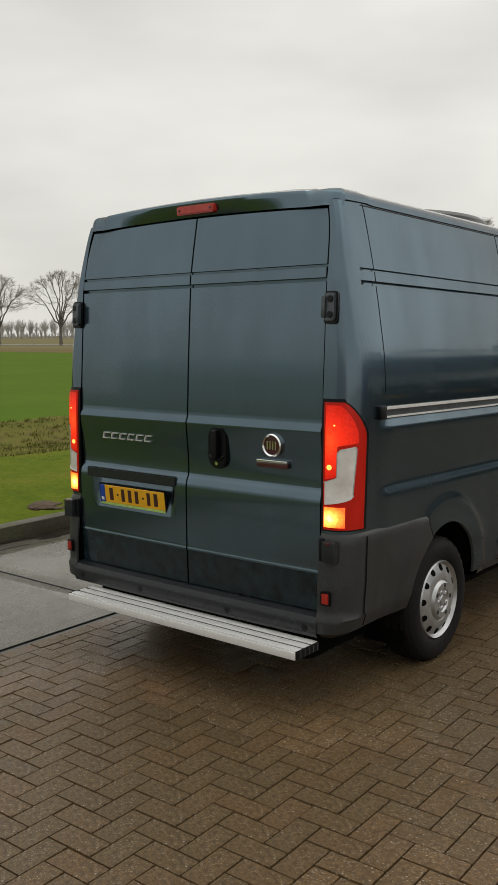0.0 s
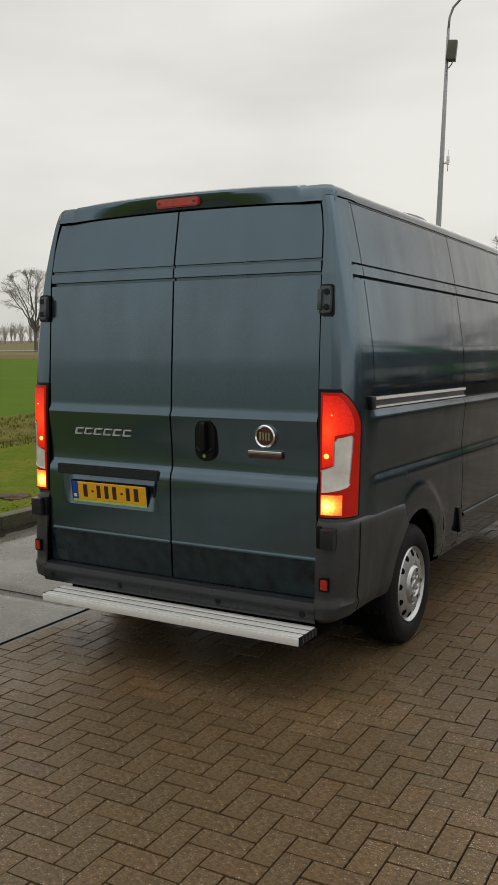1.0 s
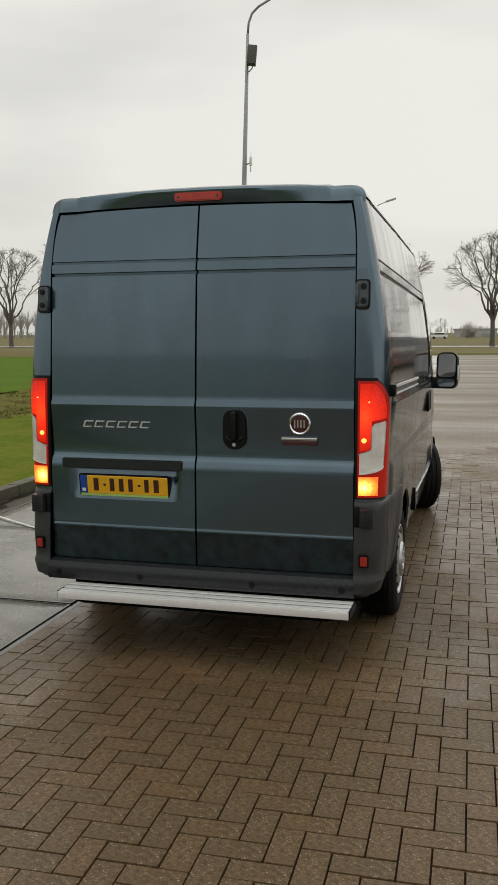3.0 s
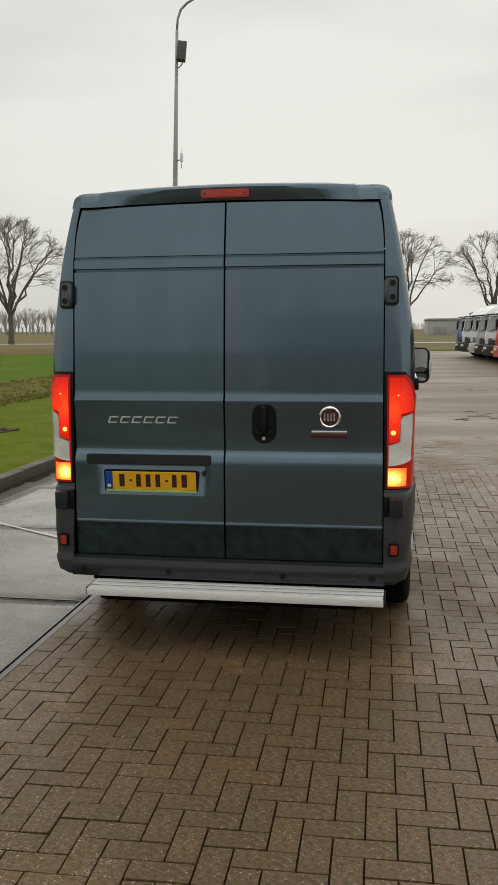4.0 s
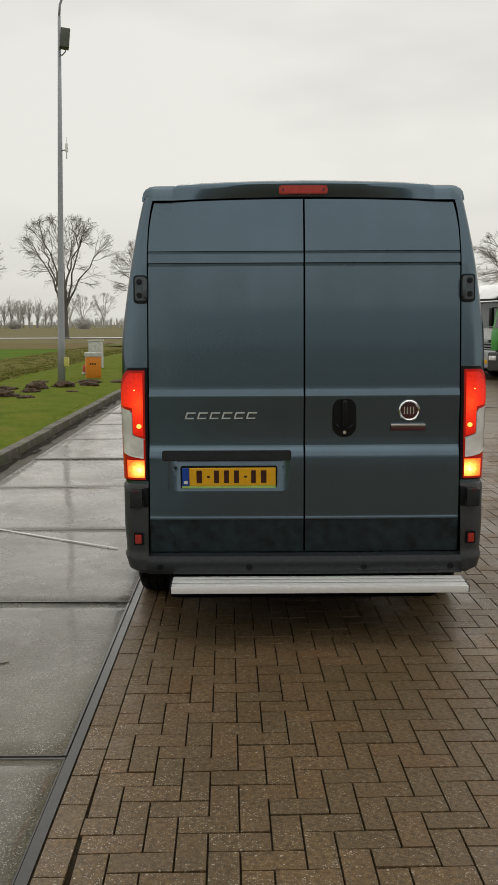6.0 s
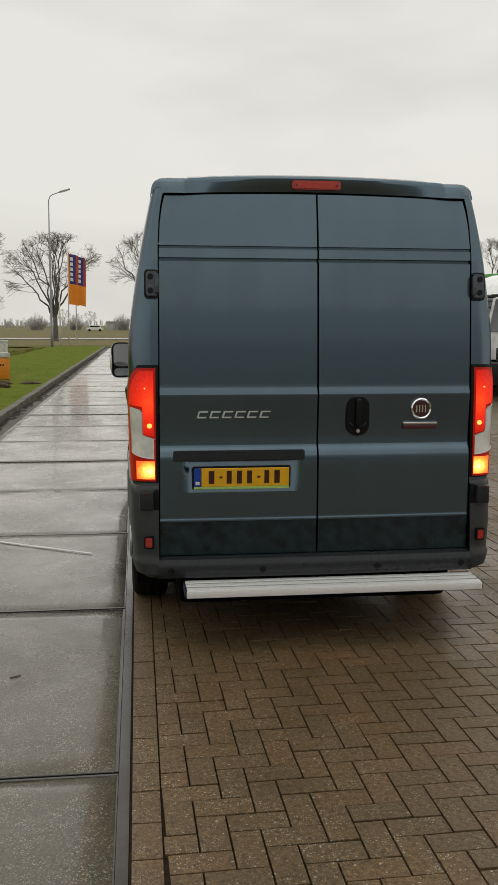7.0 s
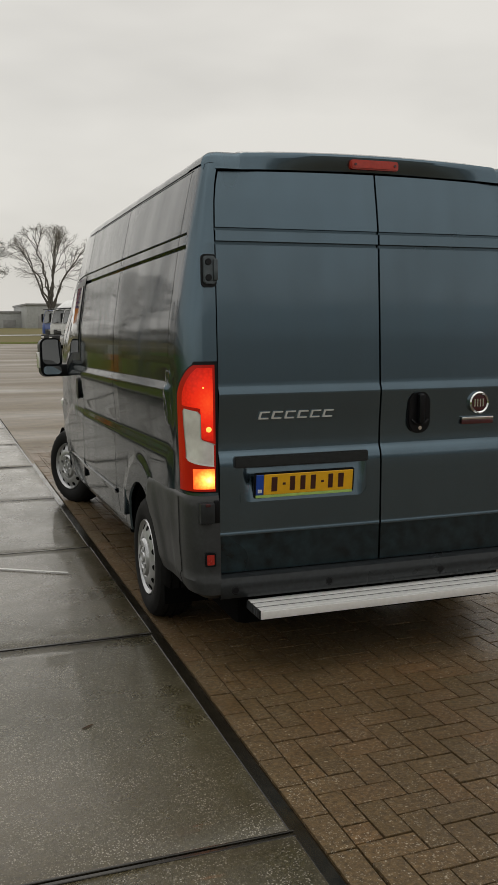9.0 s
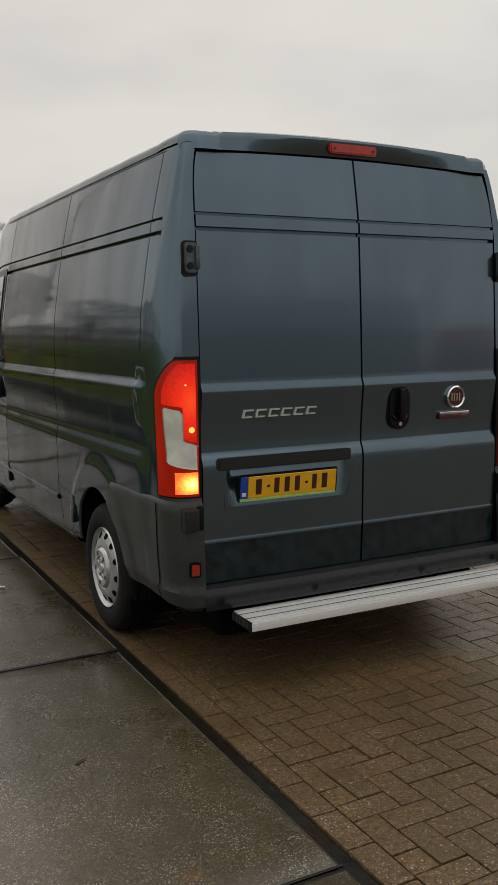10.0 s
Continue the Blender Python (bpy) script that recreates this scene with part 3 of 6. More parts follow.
plane_object("slab_bed", EDGE_X - 2.06, EDGE_X + 0.05, -20, YARD_Y, -0.03, M_JOINT, "dark wet joints under the concrete slabs", "paving bed")
slabs = new("slab_paving")
tagged(slabs, "row of wet square concrete slabs with steel edges", "paving", kind="structure")
SLAB, PITCH = 2.023, 2.03
slab_me = []
for k in range(4):
    line = [-SLAB / 2] + steps(-SLAB / 2 + 0.008, SLAB / 2 - 0.008, 14) + [SLAB / 2]
    b = grid_bm(line, line, lambda x, y: (x, y, 0))
    for v in b.verts:
        e = min(SLAB / 2 - abs(v.co.x), SLAB / 2 - abs(v.co.y))
        v.co.z = -0.006 if e < 1e-4 else 0.0035 * noise.noise(Vector((v.co.x * 1.5, v.co.y * 1.5, k * 5.0)))
        if abs(v.co.x) > SLAB / 2 - 1e-4 and abs(v.co.y) > SLAB / 2 - 1e-4:
            v.co.xy *= 0.992
    box_bm(-SLAB / 2, SLAB / 2, -SLAB / 2, SLAB / 2, -0.12, -0.0061, 0.0, bm=b)
    m_ = bpy.data.meshes.new("concrete_slab")
    finish(b, m_)
    m_.materials.append(M_SLAB)
    slab_me.append(m_)
edge_b = None
for sx in (-1, 1):
    edge_b = box_bm(min(sx * SLAB / 2, sx * (SLAB / 2 - 0.016)), max(sx * SLAB / 2, sx * (SLAB / 2 - 0.016)), -SLAB / 2, SLAB / 2, -0.05, 0.003, 0.002, 1, bm=edge_b)
    edge_b = box_bm(-SLAB / 2 + 0.0155, SLAB / 2 - 0.0155, min(sx * SLAB / 2, sx * (SLAB / 2 - 0.009)), max(sx * SLAB / 2, sx * (SLAB / 2 - 0.009)), -0.05, 0.002, 0.002, 1, bm=edge_b)
edge_me = bpy.data.meshes.new("steel_edge")
finish(edge_b, edge_me)
edge_me.materials.append(M_EDGE)
for i in range(-9, 33):
    yc = -1.5 + PITCH / 2 + i * PITCH
    s = share("concrete_slab", slab_me[(i * 3) % 4], slabs, pose(EDGE_X - PITCH / 2, yc, 0.004 * math.sin(i * 1.9), 0.08 * math.sin(i * 2.3), 0.06 * math.cos(i * 1.7), 90 * (i % 4)))
    share("steel_edge", edge_me, s)

plane_object("edge_fill", EDGE_X - 0.008, EDGE_X + 0.038, -20, YARD_Y, -0.005, M_EDGE, "dark wet dirt strip between slabs and block paving", "paving joint", ny=40)
lb = grid_bm(steps(0, 1, 14), [0, 1], lambda u, w: (-1.32 - 1.75 * u, 1.87 + 1.10 * u - 0.05 * u * (1 - u) + (w - 0.5) * (0.032 + 0.012 * noise.noise((u * 9, w, 1))), 0.0125))
tagged(part("painted_line", lb, M_LINE), "worn thin white painted line across the slabs", "road marking", kind="structure")

# drain grate in the yard
grate = thing("drain_grate", pose(2.46, 13.3, 0), "dark cast iron drain grate set in the paving", "drain")
part("frame", box_bm(-0.26, 0.26, -0.2, 0.2, -0.05, 0.004, 0.01), M_EDGE, grate)
bar = bpy.data.meshes.new("bar")
finish(box_bm(-0.02, 0.02, -0.16, 0.16, 0.0, 0.016, 0.004), bar)
bar.materials.append(M_BLACK)
for i in range(6):
    share("bar", bar, grate, pose(-0.19 + 0.076 * i, 0, 0))


# a fallen leaf on the slabs
leaf_bm = grid_bm(steps(-0.034, 0.034, 8), [-1, 0, 1], lambda x, k: (x, k * 0.010 * math.sqrt(max(0.02, 1 - (x / 0.035) ** 2)) + 0.004 * math.sin(x * 60), 0.006 + 0.004 * abs(k) - 60 * (abs(x) - 0.02) ** 2 * 0.1))
bmesh.ops.solidify(leaf_bm, geom=list(leaf_bm.faces), thickness=0.0012)
leaf = part("dead_leaf", leaf_bm, M_SOIL)
leaf.matrix_basis = pose(-1.575, -0.49, 0.0, 0, 0, 24)
leaf.scale = (0.85, 0.7, 0.5)
tagged(leaf, "small dark curled dead leaf lying on a slab", "leaf")

# dark flat patches of ragged outline on the yard
rnd = random.Random(31)
patch_v, patch_f = [], []
for cx, cy, w, d, n in ((2.46, 13.4, 0.45, 1.1, 16), (4.85, 17.0, 0.65, 0.12, 9), (4.1, 13.4, 0.70, 0.08, 9), (3.6, 21.0, 0.8, 0.3, 8), (2.2, 24.5, 0.9, 0.3, 6)):
    for _ in range(n):
        x, y = cx + rnd.uniform(-w, w), cy + rnd.uniform(-d, d)
        lx, ly = rnd.uniform(0.04, 0.16), rnd.uniform(0.02, 0.09)
        i0 = len(patch_v)
        patch_v.append((x, y, 0.0125))
        for k in range(9):
            q = rnd.uniform(0.5, 1.2)
            patch_v.append((x + lx * q * math.cos(0.698 * k), y + ly * q * math.sin(0.698 * k), 0.0098))
        patch_f += [(i0, i0 + 1 + k, i0 + 1 + (k + 1) % 9) for k in range(9)]
tagged(new("yard_mud", mesh_of("yard_mud", patch_v, patch_f, M_MUD)), "dark flat patches lying on the yard", "dirt", kind="stuff")

# ---- the van ----
def lerp_table(z, table):
    return float(np.interp(z, [a for a, _ in table], [b for _, b in table]))


W_TAB = [(0.36, 0.955), (0.45, 0.985), (0.60, 1.002), (0.87, 1.004), (1.40, 1.014), (1.55, 1.014), (1.70, 1.006), (1.93, 0.972), (2.06, 0.951), (2.13, 0.939), (2.27, 0.910), (2.40, 0.881), (2.44, 0.867)]
R_TAB = [(0.36, -0.085), (0.60, -0.085), (0.87, -0.055), (1.36, -0.045), (2.05, 0.0), (2.40, 0.06), (2.46, 0.075)]
D_TAB = [(0.36, 0.862), (0.90, 0.858), (2.12, 0.851), (2.25, 0.844), (2.33, 0.834), (2.38, 0.824), (2.41, 0.814), (2.46, 0.806)]
SIDE_TAB = [(0.43, 0.0), (0.62, 0.004), (0.635, 0.010), (0.66, 0.011), (0.95, 0.0125), (0.985, 0.0120), (1.005, 0.0108), (1.022, 0.0082), (1.038, 0.0044), (1.052, 0.0006), (1.061, -0.0014), (1.09, -0.0025), (1.20, 0.004), (1.345, 0.014), (1.36, 0.012), (1.385, -0.002), (1.40, -0.003), (1.46, 0.0),
            (2.026, 0.0), (2.030, -0.020), (2.046, -0.020), (2.050, 0.001), (2.094, 0.002), (2.097, -0.012), (2.106, -0.012), (2.109, 0.0), (2.44, 0.0)]
WHEEL_Y, WHEEL_R, ARCH_Z = 0.935, 0.346, 0.352     # WHEEL_Y: middle of the rear wheel opening
EY = 0.905          # the opening is a little narrower than high
FRONT_Y = 4.40
Y0 = 0.20
PITCH_DOWN = 0.018


def plan(y):
    return float(np.interp(y, [0, 1.5, 3.0, 4.0, 4.5, 4.9, 5.15, 5.30], [1.0, 1.006, 1.0, 0.975, 0.955, 0.90, 0.80, 0.62]))


def top_at(y):
    return float(np.interp(y, [0, 3.2, 3.55, 3.8, 4.05, 4.75, 5.0, 5.2, 5.30], [2.51, 2.51, 2.49, 2.41, 2.22, 1.36, 1.22, 1.05, 0.80]))


def smooth(a, b, x):
    t = min(1, max(0, (x - a) / (b - a)))
    return t * t * (3 - 2 * t)


def arch_bulge(y, z):
    k = 0.0
    for cy in (WHEEL_Y, FRONT_Y):
        r = math.hypot((y - cy) / EY, z - ARCH_Z)
        if r < 0.64:
            k = max(k, 0.010 * (1 - smooth(0.545, 0.615, r)))
    return k


def flank(u, z, off=0.0, side=1, features=True):
    """The van's skin: u 0..1 goes round the rear corner from the door's edge, past 1 along the side by metres."""
    w = lerp_table(z, W_TAB)
    if u <= 1:
        xd, yr_ = lerp_table(z, D_TAB), lerp_table(z, R_TAB)
        a = u * math.pi / 2
        e = 2 / 3.4
        A, B = w - xd, Y0 - yr_
        x, y = xd + A * math.sin(a) ** e, yr_ + B * (1 - math.cos(a) ** e)
        nx, ny = math.sin(a) ** (2 - e) / max(A, 0.03), -(math.cos(a) ** (2 - e)) / B
        ln = math.hypot(nx, ny) or 1
        if features and 2.01 < z < 2.12:
            off += lerp_table(z, SIDE_TAB) * smooth(0.90, 0.93, u)
        x, y, zz = x + off * nx / ln, y + off * ny / ln, z
    else:
        y = Y0 + u - 1
        d = 0.0
        if features:
            d = lerp_table(z, SIDE_TAB) * (1.0 if 2.01 < z < 2.12 else smooth(0.97, 1.12, u)) + arch_bulge(y, z) * smooth(1.1, 1.3, u)
            d *= 1 - smooth(4.5, 4.9, y)
        zz = z
        if y > 3.2:
            t = top_at(y)
            zz = 0.43 + (z - 0.43) * (t - 0.43) / (2.51 - 0.43) if z > 0.43 else z
            k = smooth(3.5, 4.2, y)
            w = w + (lerp_table(zz, W_TAB) - 0.05 * smooth(1.25, 2.0, zz) - w) * k
        x = (w + d + off) * plan(y)
    return Vector((side * x, y, zz - PITCH_DOWN * y))


van = thing("van", pose(0, 0, 0), "parked dark slate-blue panel van with lit tail lights", "van")
SIDE_Z = sorted(set([z for z, _ in SIDE_TAB if z >= 0.43] + [0.43, 0.48, 0.53, 0.58, 0.62] + steps(0.66, 0.99, 8) + steps(1.09, 1.345, 5) + steps(1.46, 2.026, 10) + steps(2.05, 2.094, 2) + steps(2.109, 2.42, 7)))
SIDE_Z = [z for z in SIDE_Z if z <= 2.421]
ARCH_R = 0.427


def cut_arch(bm, cy, r, side):
    """Trims the sheet to the round wheel opening."""
    cz = ARCH_Z - PITCH_DOWN * cy
    for v in bm.verts:
        d = math.hypot(v.co.y - cy, v.co.z - cz)
        if abs(d - r) < 0.022 and d > 0:
            v.co.y, v.co.z = cy + (v.co.y - cy) * r / d, cz + (v.co.z - cz) * r / d
    kill = [f for f in bm.faces if math.hypot(f.calc_center_median().y - cy, f.calc_center_median().z - cz) < r]
    bmesh.ops.delete(bm, geom=kill, context="FACES")
    bmesh.ops.delete(bm, geom=[v for v in bm.verts if not v.link_faces], context="VERTS")


SPLIT_Z = min(z for z in SIDE_Z if z >= 0.98)
SLANT = radians(118)


def slant(z):
    """The front edge of the rear bumper above the wheel opening."""
    return WHEEL_Y + EY * (z - ARCH_Z) / math.tan(SLANT)


def arch_panel(cy, y0, y1, z1, side, bm):
    """Skin round a wheel opening, fanned out from the round edge to the straight seams."""
    walls = [(1, 0, cy + (y1 - cy) / EY), (0, 1, z1), (-1, 0, -(cy + (y0 - cy) / EY))]
    corners = [math.atan2(z1 - ARCH_Z, (y1 - cy) / EY), math.atan2(z1 - ARCH_Z, (y0 - cy) / EY)]
    angles = sorted(steps(math.asin((0.41 - ARCH_Z) / ARCH_R) * 0.72, SLANT - 0.003, 46) + corners)
    own, fan = bmesh.new(), []
    for a in angles:
        c, s = math.cos(a), math.sin(a)
        far = min((w - (ky * cy + kz * ARCH_Z)) / (ky * c + kz * s) for ky, kz, w in walls if ky * c + kz * s > 1e-6)
        if far < ARCH_R + 0.002:
            continue
        near = [ARCH_R] + [r for r in (0.433, 0.46, 0.50, 0.53, 0.55, 0.565, 0.58, 0.595, 0.61, 0.65, 0.72) if ARCH_R < r]
        rs = [min(r, far) for r in near] + [far]
        ring = []
        for r in rs:
            y, z = cy + EY * r * c, max(0.425, ARCH_Z + r * s) if c > 0 else ARCH_Z + r * s
            ring.append(own.verts.new(flank(1 + y - Y0, z, -0.012 if r == ARCH_R else 0, side)))
        fan.append(ring)
    for p, q in zip(fan, fan[1:]):
        for k in range(len(p) - 1):
            f = (p[k], p[k + 1], q[k + 1], q[k])
            own.faces.new(f if side > 0 else f[::-1])
    bmesh.ops.remove_doubles(own, verts=list(own.verts), dist=1e-5)
    return joined(bm, own)


def thicken(bm, t=-0.012):
    bmesh.ops.recalc_face_normals(bm, faces=bm.faces)
    bmesh.ops.solidify(bm, geom=list(bm.faces), thickness=t)


def ycols(a, b, d=0.03):
    return [1 + y - Y0 for y in steps(a, b, max(1, round((b - a) / d)))]


for side, seam in ((1, 1.77), (-1, 1.66)):
    pillar_point = lambda u, z: flank(u, z, -0.012 * (z > 2.425) - 0.05 * (z > 2.435), side)
    part("rear_pillar", grid_bm(steps(0.0, 0.96, 18) + ycols(Y0, 0.26, 0.02), [0.80, 0.84] + [z for z in SIDE_Z if z >= 0.86] + [2.430, 2.438], pillar_point, keep=lambda u, z: u < 0.96 or z > 1.50, flip=side < 0), M_PAINT, van)
    join_y = min((Y0 + u - 1 for u in ycols(0.282, seam - 0.005, 0.022)), key=lambda y: abs(y - 0.692))
    q = grid_bm([0.96] + ycols(Y0, 0.26, 0.02) + ycols(0.282, seam - 0.005, 0.022), [0.80, 0.84] + [z for z in SIDE_Z if z >= 0.86] + [2.430, 2.438], lambda u, z: flank(u, z, -0.012 * (z > 2.425) - 0.05 * (z > 2.435), side), keep=lambda u, z: (z > SPLIT_Z - 0.001 or u < 1 + join_y - Y0) and (u > 1.06 or z < 1.50), flip=side < 0)
    q = arch_panel(WHEEL_Y, join_y, seam - 0.005, SPLIT_Z, side, q)
    part("quarter_panel", q, M_PAINT, van)
    mid = grid_bm(ycols(seam + 0.005, 2.993, 0.06), SIDE_Z, lambda u, z: flank(u, z, 0, side), flip=side < 0)
    part("sliding_door" if side > 0 else "side_panel", mid, M_PAINT, van)
    fd = grid_bm(ycols(3.003, 3.93, 0.05), [z for z in SIDE_Z], lambda u, z: flank(u, z, 0, side), flip=side < 0)
    fdoor = part("front_door", fd, M_PAINT, van)
    fr = grid_bm(ycols(3.936, 5.30, 0.04), SIDE_Z, lambda u, z: flank(u, z, 0, side), flip=side < 0)
    cut_arch(fr, FRONT_Y, ARCH_R, side)
    part("front_wing", fr, M_PAINT, van)
    # side window of the cab
    wz = steps(1.50, 2.02, 6)
    win = grid_bm(ycols(3.12, 4.02, 0.06), wz, lambda u, z: flank(min(u, 1 + 3.98 - Y0 - (z - 1.5) * 0.25), z, 0.006, side), flip=side < 0)
    thicken(win, -0.004)
    part("side_window", win, M_GLASS, fdoor, "dark tinted cab side window")
    rubber = grid_bm(ycols(3.06, 4.04, 0.06), steps(1.44, 2.07, 6), lambda u, z: flank(min(u, 1 + 4.04 - Y0 - (z - 1.44) * 0.25), z, 0.003, side), flip=side < 0)
    part("window_frame", rubber, M_BLACK, fdoor)
    # inner shell, added near-black so that the seams look shaded
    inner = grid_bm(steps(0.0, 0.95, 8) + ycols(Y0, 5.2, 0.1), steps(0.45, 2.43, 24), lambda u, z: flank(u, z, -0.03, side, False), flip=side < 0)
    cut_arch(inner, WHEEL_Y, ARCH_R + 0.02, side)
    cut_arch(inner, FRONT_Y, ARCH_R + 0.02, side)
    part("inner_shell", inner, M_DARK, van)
    # sill
    sill = grid_bm(ycols(1.40, 3.95, 0.1), [0, 1, 2, 3], lambda u, k: flank(u, 0.43, (0.0, -0.012, -0.05, -0.2)[int(k)], side) + Vector((0, 0, (0.0, -0.035, -0.05, -0.05)[int(k)])), flip=side > 0)
    part("sill", sill, M_PAINT, van)
    rub = grid_bm(ycols(seam + 0.01 if side < 0 else 1.80, 3.9, 0.1), [0, 1, 2, 3], lambda u, k: flank(u, (0.60, 0.605, 0.630, 0.634)[int(k)], (0.0, 0.014, 0.014, 0.0)[int(k)], side), flip=side < 0)
    part("sill_moulding", rub, M_PAINT, van)
    # black cover at the foot of the seam
    cap_y = 1.72 if side > 0 else 1.36
    cv = box_bm(-0.012, 0.020, -0.032, 0.032, -0.085, 0.085, 0.008)
    for v in cv.verts:
        v.co.y += -v.co.z * 0.25
    o = part("step_cover", cv, M_BLACK if side > 0 else M_PAINT, van)
    o.matrix_basis = Matrix.Translation(flank(1 + cap_y - Y0, 0.60, 0.0, side))
    if side < 0:
        fc = box_bm(-0.012, 0.014, -0.022, 0.022, -0.075, 0.075, 0.008)
        part("step_cover", fc, M_BLACK, van).matrix_basis = Matrix.Translation(flank(1 + 3.0 - Y0, 0.60, 0.0, side))
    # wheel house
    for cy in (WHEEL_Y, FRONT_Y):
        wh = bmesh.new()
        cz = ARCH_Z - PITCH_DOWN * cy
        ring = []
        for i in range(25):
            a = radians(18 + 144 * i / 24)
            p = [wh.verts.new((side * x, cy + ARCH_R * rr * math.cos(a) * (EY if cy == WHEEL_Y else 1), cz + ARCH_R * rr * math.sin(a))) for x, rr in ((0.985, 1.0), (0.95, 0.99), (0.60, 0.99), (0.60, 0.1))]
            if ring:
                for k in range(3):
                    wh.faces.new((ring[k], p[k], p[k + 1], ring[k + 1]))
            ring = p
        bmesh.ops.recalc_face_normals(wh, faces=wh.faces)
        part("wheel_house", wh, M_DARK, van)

# sliding door rail on the right flank
rail = None
for z0, z1, o in ((1.438, 1.452, 0.016), (1.398, 1.406, 0.016)):
    rail = grid_bm(ycols(0.25, 1.765, 0.1), [0, 1, 2, 3], lambda u, k: flank(u, (z0, z0, z1, z1)[int(k)], (-0.004, o, o, -0.004)[int(k)]), bm=rail)
rail_ob = part("door_rail", rail, M_ALU, van, "bright aluminium sliding door rail")
slot = grid_bm(ycols(0.20, 1.765, 0.1), [0, 1], lambda u, k: flank(u, (1.394, 1.456)[int(k)], 0.006))
part("rail_slot", slot, M_HINGE, rail_ob)
rc_ = box_bm(-0.01, 0.022, -0.03, 0.03, -0.033, 0.033, 0.008)
o = part("rail_end", rc_, M_BLACK, rail_ob)
o.matrix_basis = Matrix.Translation(flank(1 + 0.215 - Y0, 1.425, 0.0))

# roof with the rear header
RX = [(0, 2.508), (0.30, 2.504), (0.55, 2.493), (0.685, 2.483), (0.70, 2.476), (0.715, 2.482), (0.80, 2.481), (0.838, 2.478), (0.861, 2.462), (0.873, 2.446), (0.880, 2.420)]
R_ROWS = [(0.058, 2.414, 0.056, 2.414), (0.055, 2.436, 0.056, 2.432), (0.052, 2.466, 0.058, 2.450), (0.052, 2.482, 0.066, 2.464), (0.058, 2.493, 0.082, 2.474), (0.080, 2.502, 0.11, 2.480), (0.15, 2.506, 0.17, 2.484), (0.24, 2.508, 0.24, 2.487)]


def roof_point(x, k):
    """k counts the rows: the rear header first, then the roof by metres past 10."""
    s, ax = (1 if x >= 0 else -1), abs(x)
    zc = lerp_table(ax, RX)
    if k < 10:
        ya, za, yb, zb = R_ROWS[int(k)]
        f = smooth(0.693, 0.714, ax)
        y, z = ya + (yb - ya) * f, za + (zb - za) * f
        arch = 0.020 * min(1.0, ax / 0.70) ** 2
        back = 0.055 * smooth(0.78, 0.880, ax) ** 1.5
        y += (0.016 - 0.030 * smooth(0.30, 0.68, ax)) * (1.0, 0.6, 0.15)[int(k)] if k < 3 else 0.0
        if k < 2:
            return (x, y + back, z - arch)
        return (x, y + back, max(2.40, min(zc, z)) if ax > 0.80 else min(z, zc + 0.01) - arch * (1 - f) * (1 if k < 6 else 0))
    row = k - 10
    if 0.5 < row < 3.0 and ax < 0.66:
        zc += 0.010 * smooth(0.5, 0.56, row) * (1 if (int((ax + 0.05) / 0.16) % 2) else 0)
    return (s * ax * plan(row), row, zc - PITCH_DOWN * row)


half = [0, 0.1, 0.2, 0.3, 0.42, 0.55, 0.62, 0.66, 0.685, 0.693, 0.70, 0.707, 0.715, 0.75, 0.78, 0.80, 0.82, 0.838, 0.852, 0.861, 0.868, 0.874, 0.880]
xs = [-x for x in half[:0:-1]] + half
part("roof", grid_bm(xs, list(range(8)) + [10.35, 10.5, 10.53, 10.56] + steps(10.7, 13.3, 14), roof_point), M_PAINT, van)


def front_roof(x, y):
    zt = top_at(y)
    ax = abs(x)
    edge = flank(1 + y - Y0, 2.421, 0.0, 1, False)
    k = (2.508 - lerp_table(ax, RX)) / (2.508 - 2.420)
    zt = max(zt - PITCH_DOWN * y, edge.z)
    return (x / 0.880 * edge.x, y, zt + (edge.z - zt) * k)


part("roof_front", grid_bm(xs, steps(3.3, 3.78, 5), front_roof), M_PAINT, van)
part("windscreen", grid_bm(xs, steps(3.78, 4.74, 8), front_roof), M_GLASS, van, "dark raked windscreen")
part("bonnet", grid_bm(xs, steps(4.74, 5.30, 8), front_roof), M_PAINT, van)
nose = grid_bm(steps(-1, 1, 12), [0, 1, 2, 3, 4], lambda u, k: (u * (0.60, 0.66, 0.80, 0.84, 0.82)[int(k)], (5.30, 5.34, 5.34, 5.30, 5.2)[int(k)] - 0.25 * u * u, (0.72, 0.66, 0.55, 0.40, 0.28)[int(k)]))
part("front_bumper", nose, M_BUMPER, van)
for sx in (-1, 1):
    hl = box_bm(-0.13, 0.13, -0.12, 0.12, -0.09, 0.11, 0.04, 3)
    o = part("headlight", hl, M_CLEAR, van, "clear headlight")
    o.matrix_basis = pose(sx * 0.74, 5.0, 0.86, -25, 0, sx * -40)

# seam line over the side panel, roof joint bands
for side in (1, -1):
    seam = 1.77 if side > 0 else 1.66
    jb = grid_bm([0, 1], steps(0.70, 0.880, 8), lambda k, x: (side * x, seam - 0.006 + 0.012 * k, lerp_table(x, RX) - PITCH_DOWN * seam + 0.003))
    part("roof_joint", jb, M_BLACK, van)
    gut = grid_bm(ycols(0.24, 3.2, 0.2), [0, 1], lambda u, k: flank(u, 2.411 + 0.004 * k, 0.003, side, False))
    part("gutter_strip", gut, M_BLACK, van)

for side in (1, -1):
    pj = grid_bm(ycols(0.258, 0.2622, 0.01), [z for z in SIDE_Z if z > 1.5], lambda u, z: flank(u, z, 0.0012, side))
    part("pillar_joint", pj, M_DARK, van)

